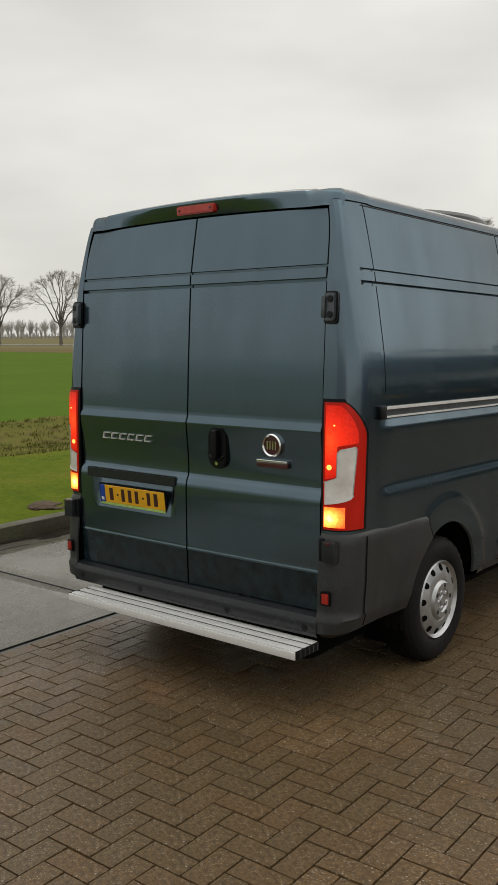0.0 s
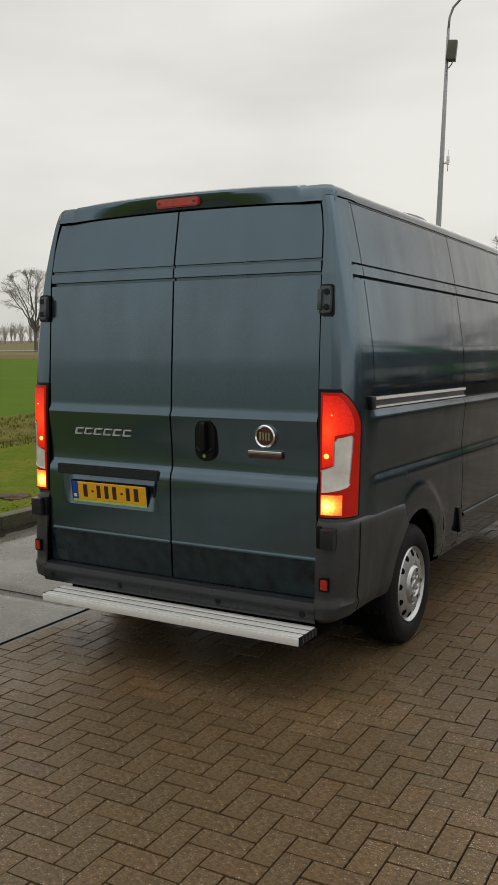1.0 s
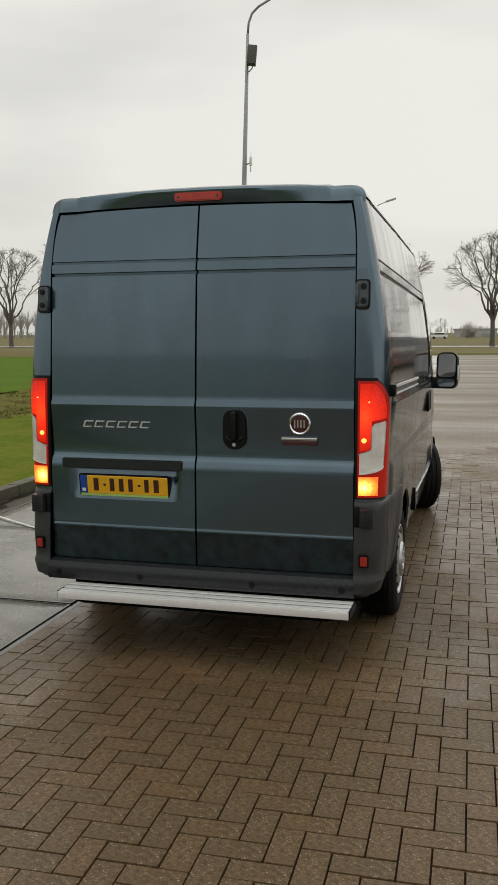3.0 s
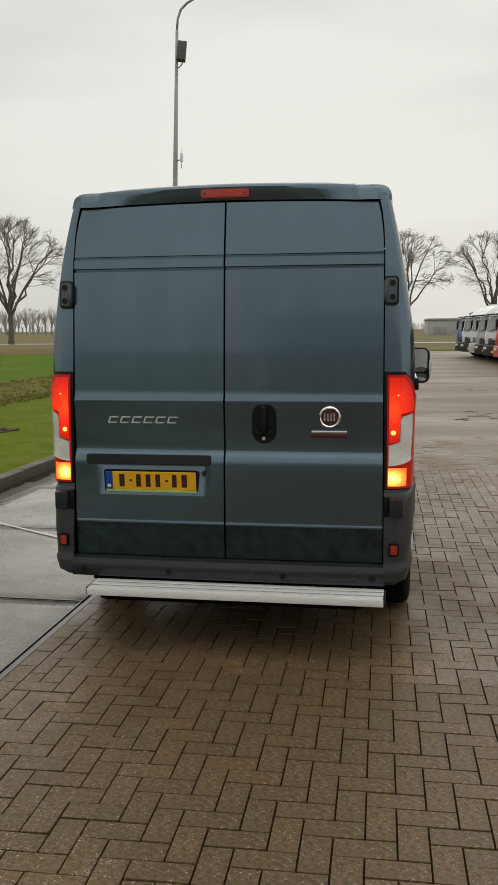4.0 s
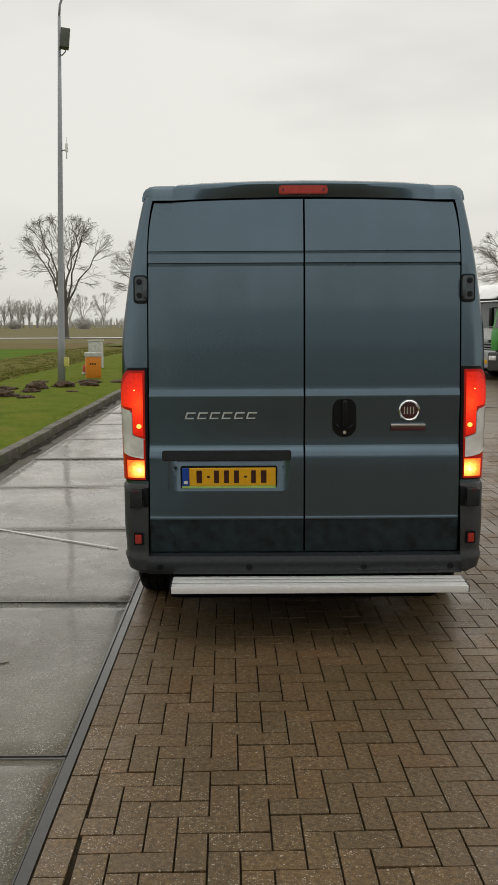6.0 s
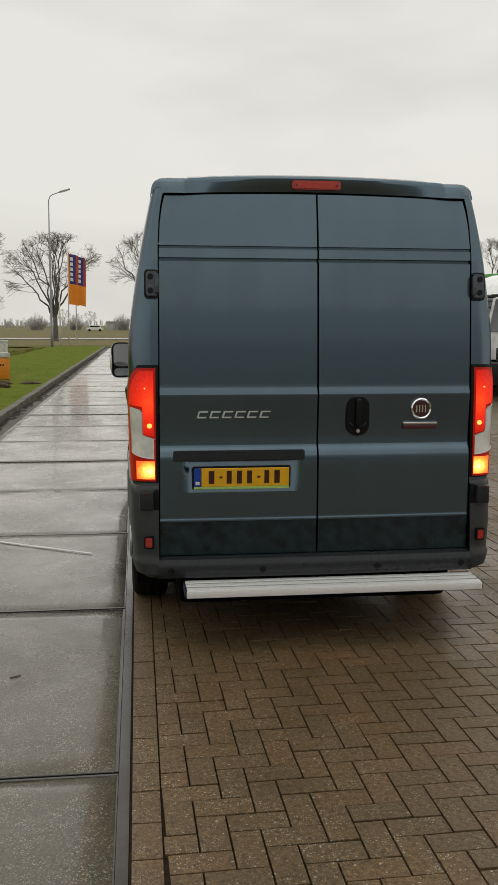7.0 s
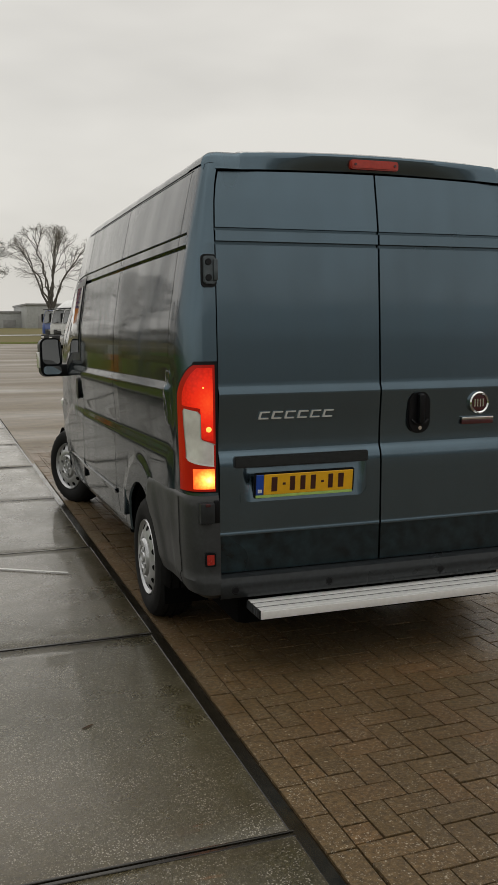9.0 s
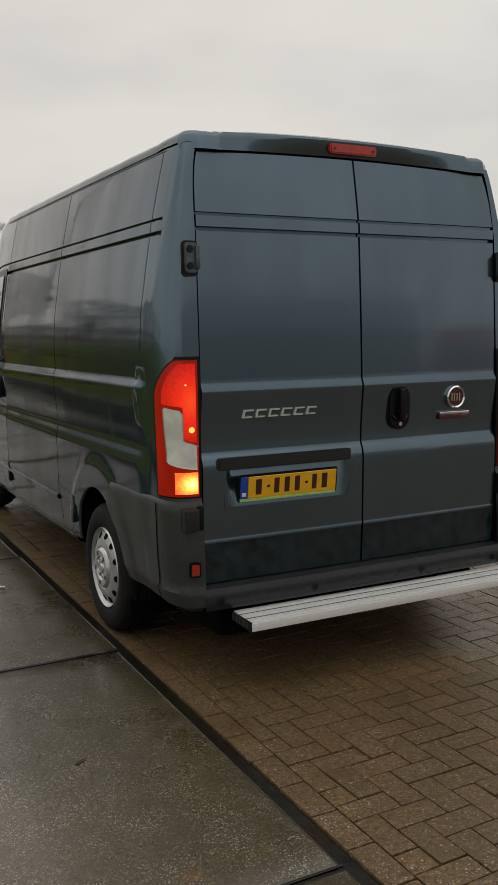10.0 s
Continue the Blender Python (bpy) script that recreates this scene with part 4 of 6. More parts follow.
# roof vent
vent = lathe_bm([(0.0, 0.30), (0.045, 0.295), (0.068, 0.265), (0.078, 0.16), (0.080, 0.02)], 24, "z")
for v in vent.verts:
    v.co.x *= 0.85
    v.co.y *= 1.9
o = part("roof_vent", vent, M_BUMPER, van, "low grey roof vent cowl")
o.matrix_basis = pose(0.42, 1.90, 2.474)

# rear doors
DOOR_TAB = [(0.475, -0.058), (0.50, -0.060), (0.648, -0.064), (0.660, -0.0650), (0.669, -0.0650), (0.6735, -0.0632), (0.680, -0.0624), (0.86, -0.062), (0.970, -0.062), (0.998, -0.0608), (1.018, -0.0582), (1.034, -0.0540), (1.047, -0.0480), (1.056, -0.0425), (1.063, -0.0395), (1.072, -0.0380), (1.12, -0.038), (1.20, -0.042), (1.338, -0.054), (1.346, -0.0535),
            (1.370, -0.042), (1.378, -0.0405), (1.60, -0.030), (1.82, -0.016), (2.040, -0.001), (2.043, 0.020), (2.056, 0.020), (2.059, -0.003), (2.080, -0.001), (2.106, 0.001), (2.109, 0.018), (2.119, 0.018), (2.122, 0.007), (2.25, 0.030), (2.400, 0.060)]
DZ = sorted(set([z for z, _ in DOOR_TAB] + steps(0.69, 0.99, 6) + steps(1.12, 1.33, 5) + steps(1.40, 2.03, 10) + steps(2.13, 2.395, 5)))
PL_X0, PL_X1, PL_Z0, PL_Z1 = -0.745, -0.080, 0.818, 0.990
DZ = sorted(set(DZ + [PL_Z0, PL_Z1]))


def door_point(x, z):
    k = lerp_table(z, D_TAB) / 0.853
    bow = 0.010 * (1 - (abs(x) / 0.85) ** 2)
    drop = 0.018 * (x / 0.85) ** 2 * smooth(2.13, 2.40, z)
    return Vector((x * k, lerp_table(z, DOOR_TAB) - bow + 0.004, z - drop))


def in_recess(x, z):
    return PL_X0 < x < PL_X1 and PL_Z0 < z < PL_Z1


for side in (-1, 1):
    xs_ = [side * v for v in (0.005, 0.012, 0.05, 0.08, 0.16, 0.26, 0.36, 0.46, 0.56, 0.66, 0.745, 0.80, 0.838, 0.846)]
    body = grid_bm(xs_, [z for z in DZ if z >= 0.66], lambda x, z: door_point(x, z), keep=(lambda x, z: not in_recess(x, z)) if side < 0 else None, flip=side < 0)
    thicken(body, 0.03)
    door = part("rear_door", body, M_PAINT, van)
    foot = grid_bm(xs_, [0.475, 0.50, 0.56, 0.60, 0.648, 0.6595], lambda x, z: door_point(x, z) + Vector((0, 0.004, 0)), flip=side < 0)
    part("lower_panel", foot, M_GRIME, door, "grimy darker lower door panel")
    # hinges
    hx = side * 0.888
    hp = prism_bm(rounded(-0.036, 0.036, -0.072, 0.072, 0.02), 0.0, 0.02, 0.004)
    h = part("upper_hinge", hp, M_HINGE, door, "black bolted door hinge")
    h.matrix_basis = pose(hx - side * 0.004, -0.034, 1.922, -4)
    h.scale = (0.86, 1.0, 0.9)
    for bz in (-0.04, 0.04):
        bo = lathe_bm([(-0.006, 0.017), (0.004, 0.019), (0.006, 0.010)], 12, "y")
        b_ = part("bolt", bo, M_BLACK, h)
        b_.matrix_basis = pose(side * 0.008, 0, bz)
    kn = box_bm(-0.012, 0.012, -0.014, 0.012, -0.055, 0.055, 0.006)
    k_ = part("knuckle", kn, M_HINGE, h)
    k_.matrix_basis = pose(side * -0.030, 0, 0)
    # black plate that stands for the shadow in the recess round the hinge
    hs = prism_bm(rounded(-0.044, 0.044, -0.084, 0.084, 0.022), 0.0, 0.010)
    s_ = part("hinge_seat", hs, M_BLACK, h)
    s_.matrix_basis = pose(side * 0.002, 0.014, -0.002)
    lh = box_bm(-0.014, 0.014, -0.020, 0.02, -0.055, 0.055, 0.006)
    l_ = part("lower_hinge", lh, M_BLACK, door)
    l_.matrix_basis = pose(side * 0.872, -0.062, 0.785)
    bx = box_bm(-0.036, 0.036, -0.022, 0.03, -0.052, 0.050, 0.010)
    x_ = part("hinge_block", bx, M_STEP, door)
    x_.matrix_basis = pose(side * 0.925, -0.083, 0.785)
    # small dark red piece, the red glint on the hinge block as colour
    rd = box_bm(-0.012, 0.012, -0.005, 0.005, -0.007, 0.007, 0.002)
    part("marker", rd, M_BADGE, x_).matrix_basis = pose(0, -0.022, 0.040)

left_door = [o for o in van.children if o.name.startswith("rear_door")][0]
right_door = [o for o in van.children if o.name.startswith("rear_door")][1]
# number plate in its recess
def recess_point(x, z):
    lean = (z - PL_Z0 + 0.004) / (PL_Z1 - PL_Z0)
    side_in = smooth(0.0, 0.060, min(x - PL_X0, PL_X1 - x) + 0.004)
    return Vector((x, door_point(x, 0.86).y + 0.0006 + 0.034 * lean * side_in, z))


rp = grid_bm(steps(PL_X0 - 0.004, PL_X0 + 0.060, 8) + steps(PL_X0 + 0.10, PL_X1 - 0.10, 6) + steps(PL_X1 - 0.060, PL_X1 + 0.004, 8), steps(PL_Z0 - 0.004, PL_Z1 + 0.004, 6), recess_point)
rec = part("plate_recess", rp, M_PAINT, left_door)
for cx, d in ((PL_X0, 1), (PL_X1, -1)):
    fil = bmesh.new()
    arc = [(cx + d * 0.045 * (1 - math.sin(radians(a))), PL_Z0 + 0.055 * (1 - math.cos(radians(a)))) for a in steps(0, 90, 8)]
    fil.faces.new([fil.verts.new((x, door_point(x, z).y - 0.001, z)) for x, z in [(cx - d * 0.002, PL_Z0 - 0.002)] + arc])
    bmesh.ops.recalc_face_normals(fil, faces=fil.faces)
    part("recess_corner", fil, M_PAINT, rec)
plate = part("number_plate", prism_bm(rounded(-0.266, 0.266, -0.064, 0.064, 0.012), -0.006, 0.006, 0.003), M_BLACK, left_door, "yellow registration plate in a black holder")
plate.matrix_basis = pose(-0.415, -0.062, 0.896, 6)
part("yellow_field", box_bm(-0.217, 0.257, -0.009, -0.005, -0.047, 0.055, 0.002, 1), M_PLATE, plate)
part("blue_field", box_bm(-0.257, -0.2175, -0.009, -0.005, -0.047, 0.055, 0.002, 1), M_BLUE, plate)
part("lime_strip", box_bm(-0.257, 0.257, -0.009, -0.005, -0.061, -0.0475, 0.001, 1), M_LIME, plate)
for x0, w, h in ((-0.178, 0.042, 0.072), (-0.120, 0.022, 0.012), (-0.082, 0.038, 0.072), (-0.027, 0.038, 0.072), (0.028, 0.038, 0.072), (0.084, 0.022, 0.012), (0.122, 0.036, 0.072), (0.176, 0.042, 0.072)):
    part("print_bar", box_bm(x0, x0 + w * 0.72, -0.0105, -0.0085, 0.005 - h / 2, 0.005 + h / 2, 0.001, 1), M_PLATE_TXT, plate)
part("print_bar", box_bm(-0.248, -0.227, -0.0105, -0.0085, -0.036, -0.018, 0.001, 1), M_WHITE, plate)
part("plate_light_bar", prism_bm(rounded(-0.781, -0.073, 0.988, 1.044, 0.012), -0.074, -0.03, 0.006), M_STEP, left_door, "black trim bar over the number plate")
# silver letter shapes on the left door, as plain slanted bars
for i in range(6):
    x0 = -0.656 + i * 0.067
    strokes = [[(x0 + 0.013, 1.253), (x0 + 0.063, 1.253), (x0 + 0.060, 1.247), (x0 + 0.011, 1.247)],
               [(x0 + 0.003, 1.223), (x0 + 0.053, 1.223), (x0 + 0.050, 1.217), (x0 + 0.001, 1.217)],
               [(x0 + 0.011, 1.247), (x0 + 0.019, 1.247), (x0 + 0.011, 1.223), (x0 + 0.003, 1.223)]]
    b = None
    for k, st in enumerate(strokes):
        b = prism_bm(st, -0.0585 - 0.0003 * k, -0.048, bm=b)
    part("silver_bar", b, M_SILVER, left_door)
# handle and badge on the right door
plate_h = part("handle_plate", prism_bm(rounded(0.153, 0.283, 1.114, 1.330, 0.062, 8), -0.064, -0.04, 0.006), M_BLACK, right_door, "black recessed door handle")
part("grip", box_bm(0.202, 0.234, -0.098, -0.062, 1.166, 1.318, 0.013, 3), M_BLACK, plate_h)
part("lock", lathe_bm([(-0.072, 0.010), (-0.060, 0.011)], 14, "y"), M_CHROME, plate_h).matrix_basis = pose(0.218, 0, 1.142)
part("lip", tube_bm([(0.172, -0.066, 1.185), (0.190, -0.070, 1.166), (0.218, -0.072, 1.160), (0.246, -0.070, 1.166), (0.264, -0.066, 1.185)], 0.007, 6), M_BLACK, plate_h)
badge = part("badge", lathe_bm([(-0.052, 0.058), (-0.070, 0.058), (-0.076, 0.052), (-0.070, 0.046), (-0.055, 0.045)], 28, "y"), M_CHROME, right_door, "round chrome-ringed dark red badge")
badge.matrix_basis = pose(0.571, 0.004, 1.259)
part("badge_face", lathe_bm([(-0.060, 0.0455), (-0.066, 0.044), (-0.068, 0.02)], 28, "y"), M_BADGE, badge)
for k in range(4):
    part("silver_mark", box_bm(-0.030 + k * 0.0165, -0.023 + k * 0.0165, -0.0705, -0.066, -0.020, 0.020, 0.001, 1), M_CHROME, badge)
strip = part("badge_strip", box_bm(0.473, 0.662, -0.062, -0.045, 1.172, 1.186, 0.003), M_CHROME, right_door, "chrome and dark red badge strip")
part("badge_band", box_bm(0.473, 0.662, -0.060, -0.045, 1.148, 1.171, 0.003), M_BADGE, strip)
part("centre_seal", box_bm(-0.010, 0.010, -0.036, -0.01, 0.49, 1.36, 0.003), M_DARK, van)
# near-black sheet behind the doors, shade of their gaps in its colour
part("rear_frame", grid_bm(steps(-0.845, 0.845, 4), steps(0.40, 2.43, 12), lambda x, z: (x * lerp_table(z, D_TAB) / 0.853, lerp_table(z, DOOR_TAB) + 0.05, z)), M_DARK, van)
# high brake light
high = part("high_brake_light", prism_bm(rounded(-0.135, 0.128, 2.424, 2.470, 0.014), 0.036, 0.09, 0.006), M_BRAKE_OFF, van, "unlit brownish red high brake light")

for x in (-0.112, 0.105):
    part("screw", lathe_bm([(0.030, 0.006), (0.040, 0.007)], 10, "y"), M_BADGE, high).matrix_basis = pose(x, 0, 2.447)

# tail lights


LAMP_EDGE = [(0.87, 0.81), (1.30, 0.825), (1.335, 0.82), (1.358, 0.795), (1.392, 0.725), (1.416, 0.655), (1.445, 0.55), (1.465, 0.455), (1.476, 0.39), (1.482, 0.33), (1.50, 0.28)]


def light_u_max(z):
    """How far the lamp reaches round the corner: a rounded shoulder at the top."""
    return lerp_table(z, LAMP_EDGE)


LZ = [0.882, 0.888, 0.90, 0.94, 0.985, 1.02, 1.06, 1.10, 1.16, 1.20, 1.25] + steps(1.28, 1.46, 16) + [1.468, 1.474, 1.479, 1.482]


def lamp_patch(u0, u1, zs, off, side, n=8, lift=None):
    """A piece of the lamp between two edges, which may change with the height; lift(t, z) raises it from inner to outer edge."""
    def point(t, z):
        a = u0(z) if callable(u0) else u0
        c = u1(z) if callable(u1) else u1
        return flank(a + (c - a) * t, z + (lift(t, z) if lift else 0.0), off, side, False)
    b = grid_bm(steps(0, 1, n), zs, point, flip=side < 0)
    thicken(b, 0.010)
    return b


CLEAR_Z = steps(1.004, 1.05, 10) + steps(1.06, 1.10, 4) + steps(1.104, 1.134, 8) + steps(1.15, 1.23, 5) + steps(1.238, 1.264, 8)


def clear_in(z):
    """Inner edge of the clear lens: it runs under the red tongue, with round corners."""
    return 0.028 + 0.195 * smooth(1.106, 1.136, z) + 0.06 * smooth(1.245, 1.266, z)


def clear_out(z):
    return 0.555 + 0.055 * smooth(1.05, 1.26, z) - 0.28 * (1 - smooth(0.975, 1.045, z)) ** 2 - 0.03 * smooth(1.252, 1.266, z)


def red_out(z):
    """Outer edge of the lit red lens: a broad field above, a narrow tongue beside the clear lens."""
    tongue = clear_in(min(z, 1.25)) - 0.014 - 0.10 * (1 - smooth(1.114, 1.142, z))
    return tongue + (max(0.06, light_u_max(z) - 0.17) - tongue) * smooth(1.276, 1.294, z)


def clear_lift(t, z):
    return 0.012 * t * smooth(1.15, 1.26, z) + 0.022 * t * (1 - smooth(1.0, 1.07, z))


for side in (1, -1):
    lamp = part("tail_light", lamp_patch(0.012, light_u_max, LZ, 0.010, side, 14), M_TAIL_EDGE, van, "tall red tail light, lit, with a clear reversing lens")
    gasket = lamp_patch(0.0, lambda z: light_u_max(z) + 0.06, [0.874] + LZ + [1.498], 0.005, side, 14)
    part("gasket", gasket, M_BLACK, lamp)
    part("red_lens", lamp_patch(0.03, red_out, steps(1.122, 1.145, 5) + [1.16, 1.20, 1.24, 1.262] + steps(1.270, 1.296, 7) + [z for z in LZ if 1.30 <= z <= 1.469], 0.0125, side), M_TAIL, lamp)
    part("clear_lens", lamp_patch(clear_in, clear_out, CLEAR_Z, 0.0135, side, 12, clear_lift), M_LENS, lamp)
    part("lens_rim", lamp_patch(lambda z: clear_out(z) - 0.004, lambda z: clear_out(z) + 0.016, CLEAR_Z[4:], 0.0142, side, 2, lambda t, z: clear_lift(1, z)), M_STEEL, lamp)
    part("lens_rim", lamp_patch(lambda z: clear_in(z) - 0.012, lambda z: clear_in(z) + 0.003, [z for z in CLEAR_Z if z > 1.10], 0.0145, side, 2), M_STEEL, lamp)
    lip = grid_bm(steps(0.0, 1.0, 10), [0, 0.5, 1], lambda t, k: flank(0.028 + (0.49 + 0.06 * k) * t, 1.001 + 0.022 * t + 0.006 * t ** 4 + k * (0.007 + 0.009 * t), 0.0150, side, False), flip=side < 0)
    thicken(lip, 0.010)
    part("lens_lip", lip, M_WHITE, lamp, "bright slanting lower edge of the clear lens")
    part("orange_lens", lamp_patch(0.022, 0.40, [0.894, 0.94, 0.985, 0.990], 0.0125, side), M_LAMP_WARM, lamp)
    for u_, z_, rx_, rz_ in ((0.085, 1.178, 0.014, 0.013), (0.16, 1.375, 0.0045, 0.004)):
        bb = bmesh.new()
        bmesh.ops.create_icosphere(bb, subdivisions=3, radius=1.0)
        for v in bb.verts:
            v.co = Vector((v.co.x * rx_, v.co.y * 0.006, v.co.z * rz_))
        part("bulb", bb, M_LAMP_HOT, lamp).matrix_basis = Matrix.Translation(flank(u_, z_, 0.0135, side, False))

# rear bumper
bump_z = [0.360, 0.368, 0.385, 0.40, 0.43, 0.45, 0.47, 0.50, 0.54, 0.58, 0.62, 0.66, 0.69, 0.71, 0.73, 0.75, 0.77, 0.80, 0.84, 0.862, 0.868]


def bump_off(z, k=1.0):
    return 0.010 + 0.006 * smooth(0.60, 0.40, z) + 0.011 * k * smooth(0.475, 0.45, z) - 0.02 * smooth(0.855, 0.868, z) - 0.035 * smooth(0.385, 0.360, z)


for side in (1, -1):
    def bumper_point(u, z):
        """u 0..1 round the corner, 1..2 along the side to the wheel opening."""
        if u <= 1:
            return flank(u, z, bump_off(z, 1 - smooth(0.75, 1.0, u)), side, True)
        r, dz = ARCH_R - 0.004, z - ARCH_Z
        end = min(slant(z), WHEEL_Y - EY * math.sqrt(max(0.0, r * r - dz * dz)))
        y = Y0 + (end - Y0) * (u - 1)
        return flank(1 + y - Y0, z, bump_off(z, 0) - 0.004 * smooth(1.0, 1.2, u) - 0.010 * smooth(1.97, 2.0, u), side, True)
    cb = grid_bm(steps(0.0, 0.96, 14) + steps(1.0, 1.9, 18) + [1.94, 1.97, 1.985, 2.0], bump_z, bumper_point, flip=side < 0)
    thicken(cb, 0.012)
    corner = part("bumper_corner", cb, M_BUMPER, van, "grey plastic bumper corner")
    rf = prism_bm(rounded(-0.026, 0.026, -0.034, 0.034, 0.008), -0.006, 0.012, 0.003)
    r_ = part("reflector_frame", rf, M_BLACK, corner)
    r_.matrix_basis = pose(side * 0.914, -0.103, 0.561, 0, 0, side * 8)
    part("reflector", prism_bm(rounded(-0.018, 0.018, -0.025, 0.025, 0.005), -0.010, 0.0, 0.003), M_REFLECT, r_, "red reflector")
    jl = grid_bm([0.875, 0.895], [z for z in bump_z if 0.39 < z < 0.862], lambda u, z: flank(u, z, bump_off(z) + 0.002, side, False))
    part("bumper_seam", jl, M_DARK, corner)
cbm = grid_bm(steps(-0.868, 0.868, 16), [0, 1, 2, 3, 4, 5, 6, 7], lambda x, k: (x, (-0.03, -0.085, -0.104, -0.112, -0.116, -0.116, -0.105, -0.03)[int(k)] - 0.012 * (1 - (x / 0.868) ** 2), (0.470, 0.468, 0.462, 0.440, 0.425, 0.385, 0.362, 0.358)[int(k)]), flip=True)
cbump = part("rear_bumper", cbm, M_STEP, van, "dark grey rear bumper step")
for x in (-0.793, -0.305, 0.325, 0.80):
    part("parking_sensor", lathe_bm([(-0.1345, 0.003), (-0.1350, 0.015), (-0.1335, 0.017), (-0.1345, 0.019), (-0.1330, 0.023), (-0.110, 0.024)], 16, "y"), M_BLACK, cbump).matrix_basis = pose(x, 0.006 + 0.012 * (x / 0.868) ** 2, 0.404)

# added near-black flaps that stand for the shade behind the rear wheels
for sx in (-1, 1):
    part("mud_flap", box_bm(sx * 0.85 - 0.13, sx * 0.85 + 0.12, 0.555, 0.565, 0.15, 0.46, 0.003), M_DARK, van)
# aluminium step below the bumper
stp = box_bm(-0.725, 0.866, -0.374, -0.362, 0.326, 0.364, 0.003)
step_ob = part("rear_step", stp, M_ALU, van, "ribbed bright aluminium rear step")
plank = bpy.data.meshes.new("tread")
tread_b = box_bm(-0.725, 0.866, -0.0225, 0.0225, -0.014, 0.0, 0.003)
finish(tread_b, plank)
plank.materials.append(M_ALU)
for i in range(3):
    share("tread", plank, step_ob, pose(0, -0.331 + 0.060 * i, 0.366 + 0.002 * i))
step_ob.matrix_basis = pose(0, 0.088, -0.024)
for i in range(2):
    part("groove", box_bm(-0.722, 0.863, -0.3095 + 0.060 * i, -0.2925 + 0.060 * i, 0.338, 0.3625 + 0.002 * i, 0.001, 1), M_BLACK, step_ob)
part("tread_bed", box_bm(-0.715, 0.856, -0.358, -0.188, 0.330, 0.342, 0.002), M_DARK, step_ob)
for x in (-0.727, 0.868):
    cap = part("end_cap", box_bm(x - 0.005, x + 0.005, -0.366, -0.184, 0.326, 0.366, 0.003), M_BLACK, step_ob)
    for k in range(5):
        part("web", box_bm(x - 0.008, x + 0.008, -0.338 + 0.034 * k, -0.333 + 0.034 * k, 0.329, 0.362, 0.001, 1), M_HINGE, cap)
for x in (-0.50, 0.55):
    part("bracket", box_bm(x - 0.03, x + 0.03, -0.33, 0.20, 0.315, 0.350, 0.006), M_DARK, step_ob)
part("tow_hook", tube_bm([(0.52, -0.06, 0.345), (0.52, -0.13, 0.350), (0.56, -0.16, 0.352), (0.60, -0.13, 0.350), (0.60, -0.06, 0.345)], 0.010, 8), M_BUMPER, step_ob)

# underside
part("underbody", box_bm(-0.76, 0.76, -0.02, 4.9, 0.185, 0.47, 0.05), M_DARK, van)
part("rear_axle", tube_bm([(-0.85, WHEEL_Y - 0.05, 0.31), (0.85, WHEEL_Y - 0.05, 0.31)], 0.06, 10), M_DARK, van)
part("silencer", tube_bm([(0.35, 0.35, 0.30), (0.35, 1.7, 0.30)], 0.10, 12), M_DARK, van)
part("spare_wheel", lathe_bm([(0.22, 0.15), (0.20, 0.30), (0.28, 0.33), (0.34, 0.30)], 24, "z"), M_DARK, van).matrix_basis = pose(-0.2, 0.5, 0)

# wheels
TYRE = [(-0.100, 0.225), (-0.108, 0.25), (-0.112, 0.285), (-0.104, 0.315), (-0.088, 0.331), (-0.060, 0.337), (-0.058, 0.330), (-0.050, 0.330), (-0.048, 0.338), (-0.014, 0.338), (-0.012, 0.330), (-0.002, 0.330), (0.0, 0.338), (0.034, 0.338),
        (0.036, 0.330), (0.046, 0.330), (0.048, 0.338), (0.075, 0.336), (0.096, 0.322), (0.108, 0.30), (0.113, 0.275), (0.110, 0.245), (0.106, 0.232), (0.098, 0.219), (0.05, 0.214), (-0.06, 0.214)]
tyre_bm = lathe_bm([(a, r if r < 0.26 else 0.26 + (r - 0.26) * 0.086 / 0.078) for a, r in TYRE], 72, "x", closed=True)
for v in tyre_bm.verts:
    r = math.hypot(v.co.y, v.co.z)
    if r > 0.325:
        a = math.atan2(v.co.z, v.co.y)
        k = round(a / (2 * math.pi) * 72)
        if k % 2 == 0 and abs(v.co.x) > 0.07:
            s = (r - 0.008) / r
            v.co.y *= s
            v.co.z *= s
tyre_me = bpy.data.meshes.new("tyre")
finish(tyre_bm, tyre_me, 25)
tyre_me.materials.append(M_RUBBER)
rim_bm = lathe_bm([(-0.05, 0.212), (0.098, 0.217), (0.106, 0.212), (0.102, 0.208), (0.097, 0.204), (0.091, 0.200), (0.088, 0.195), (0.091, 0.187), (0.107, 0.154), (0.113, 0.130), (0.112, 0.116), (0.107, 0.111), (0.118, 0.106), (0.126, 0.096), (0.126, 0.066), (0.116, 0.058), (0.116, 0.030), (0.126, 0.025), (0.126, 0.004)], 48, "x")
rim_me = bpy.data.meshes.new("rim")
finish(rim_bm, rim_me, 30)
rim_me.materials.append(M_STEEL)
# near-black discs laid on the rim: the vent holes' shade as colour
hole = lathe_bm([(-0.004, 0.0205), (0.002, 0.020), (0.0025, 0.004)], 14, "x")
for v in hole.verts:
    v.co.y *= 0.85
hole_me = bpy.data.meshes.new("vent_hole")
finish(hole, hole_me)
hole_me.materials.append(M_DARK)
nut_b = lathe_bm([(0.0, 0.016), (0.006, 0.016), (0.010, 0.010)], 6, "x")
nut_me = bpy.data.meshes.new("wheel_nut")
finish(nut_b, nut_me)
nut_me.materials.append(M_STEEL)
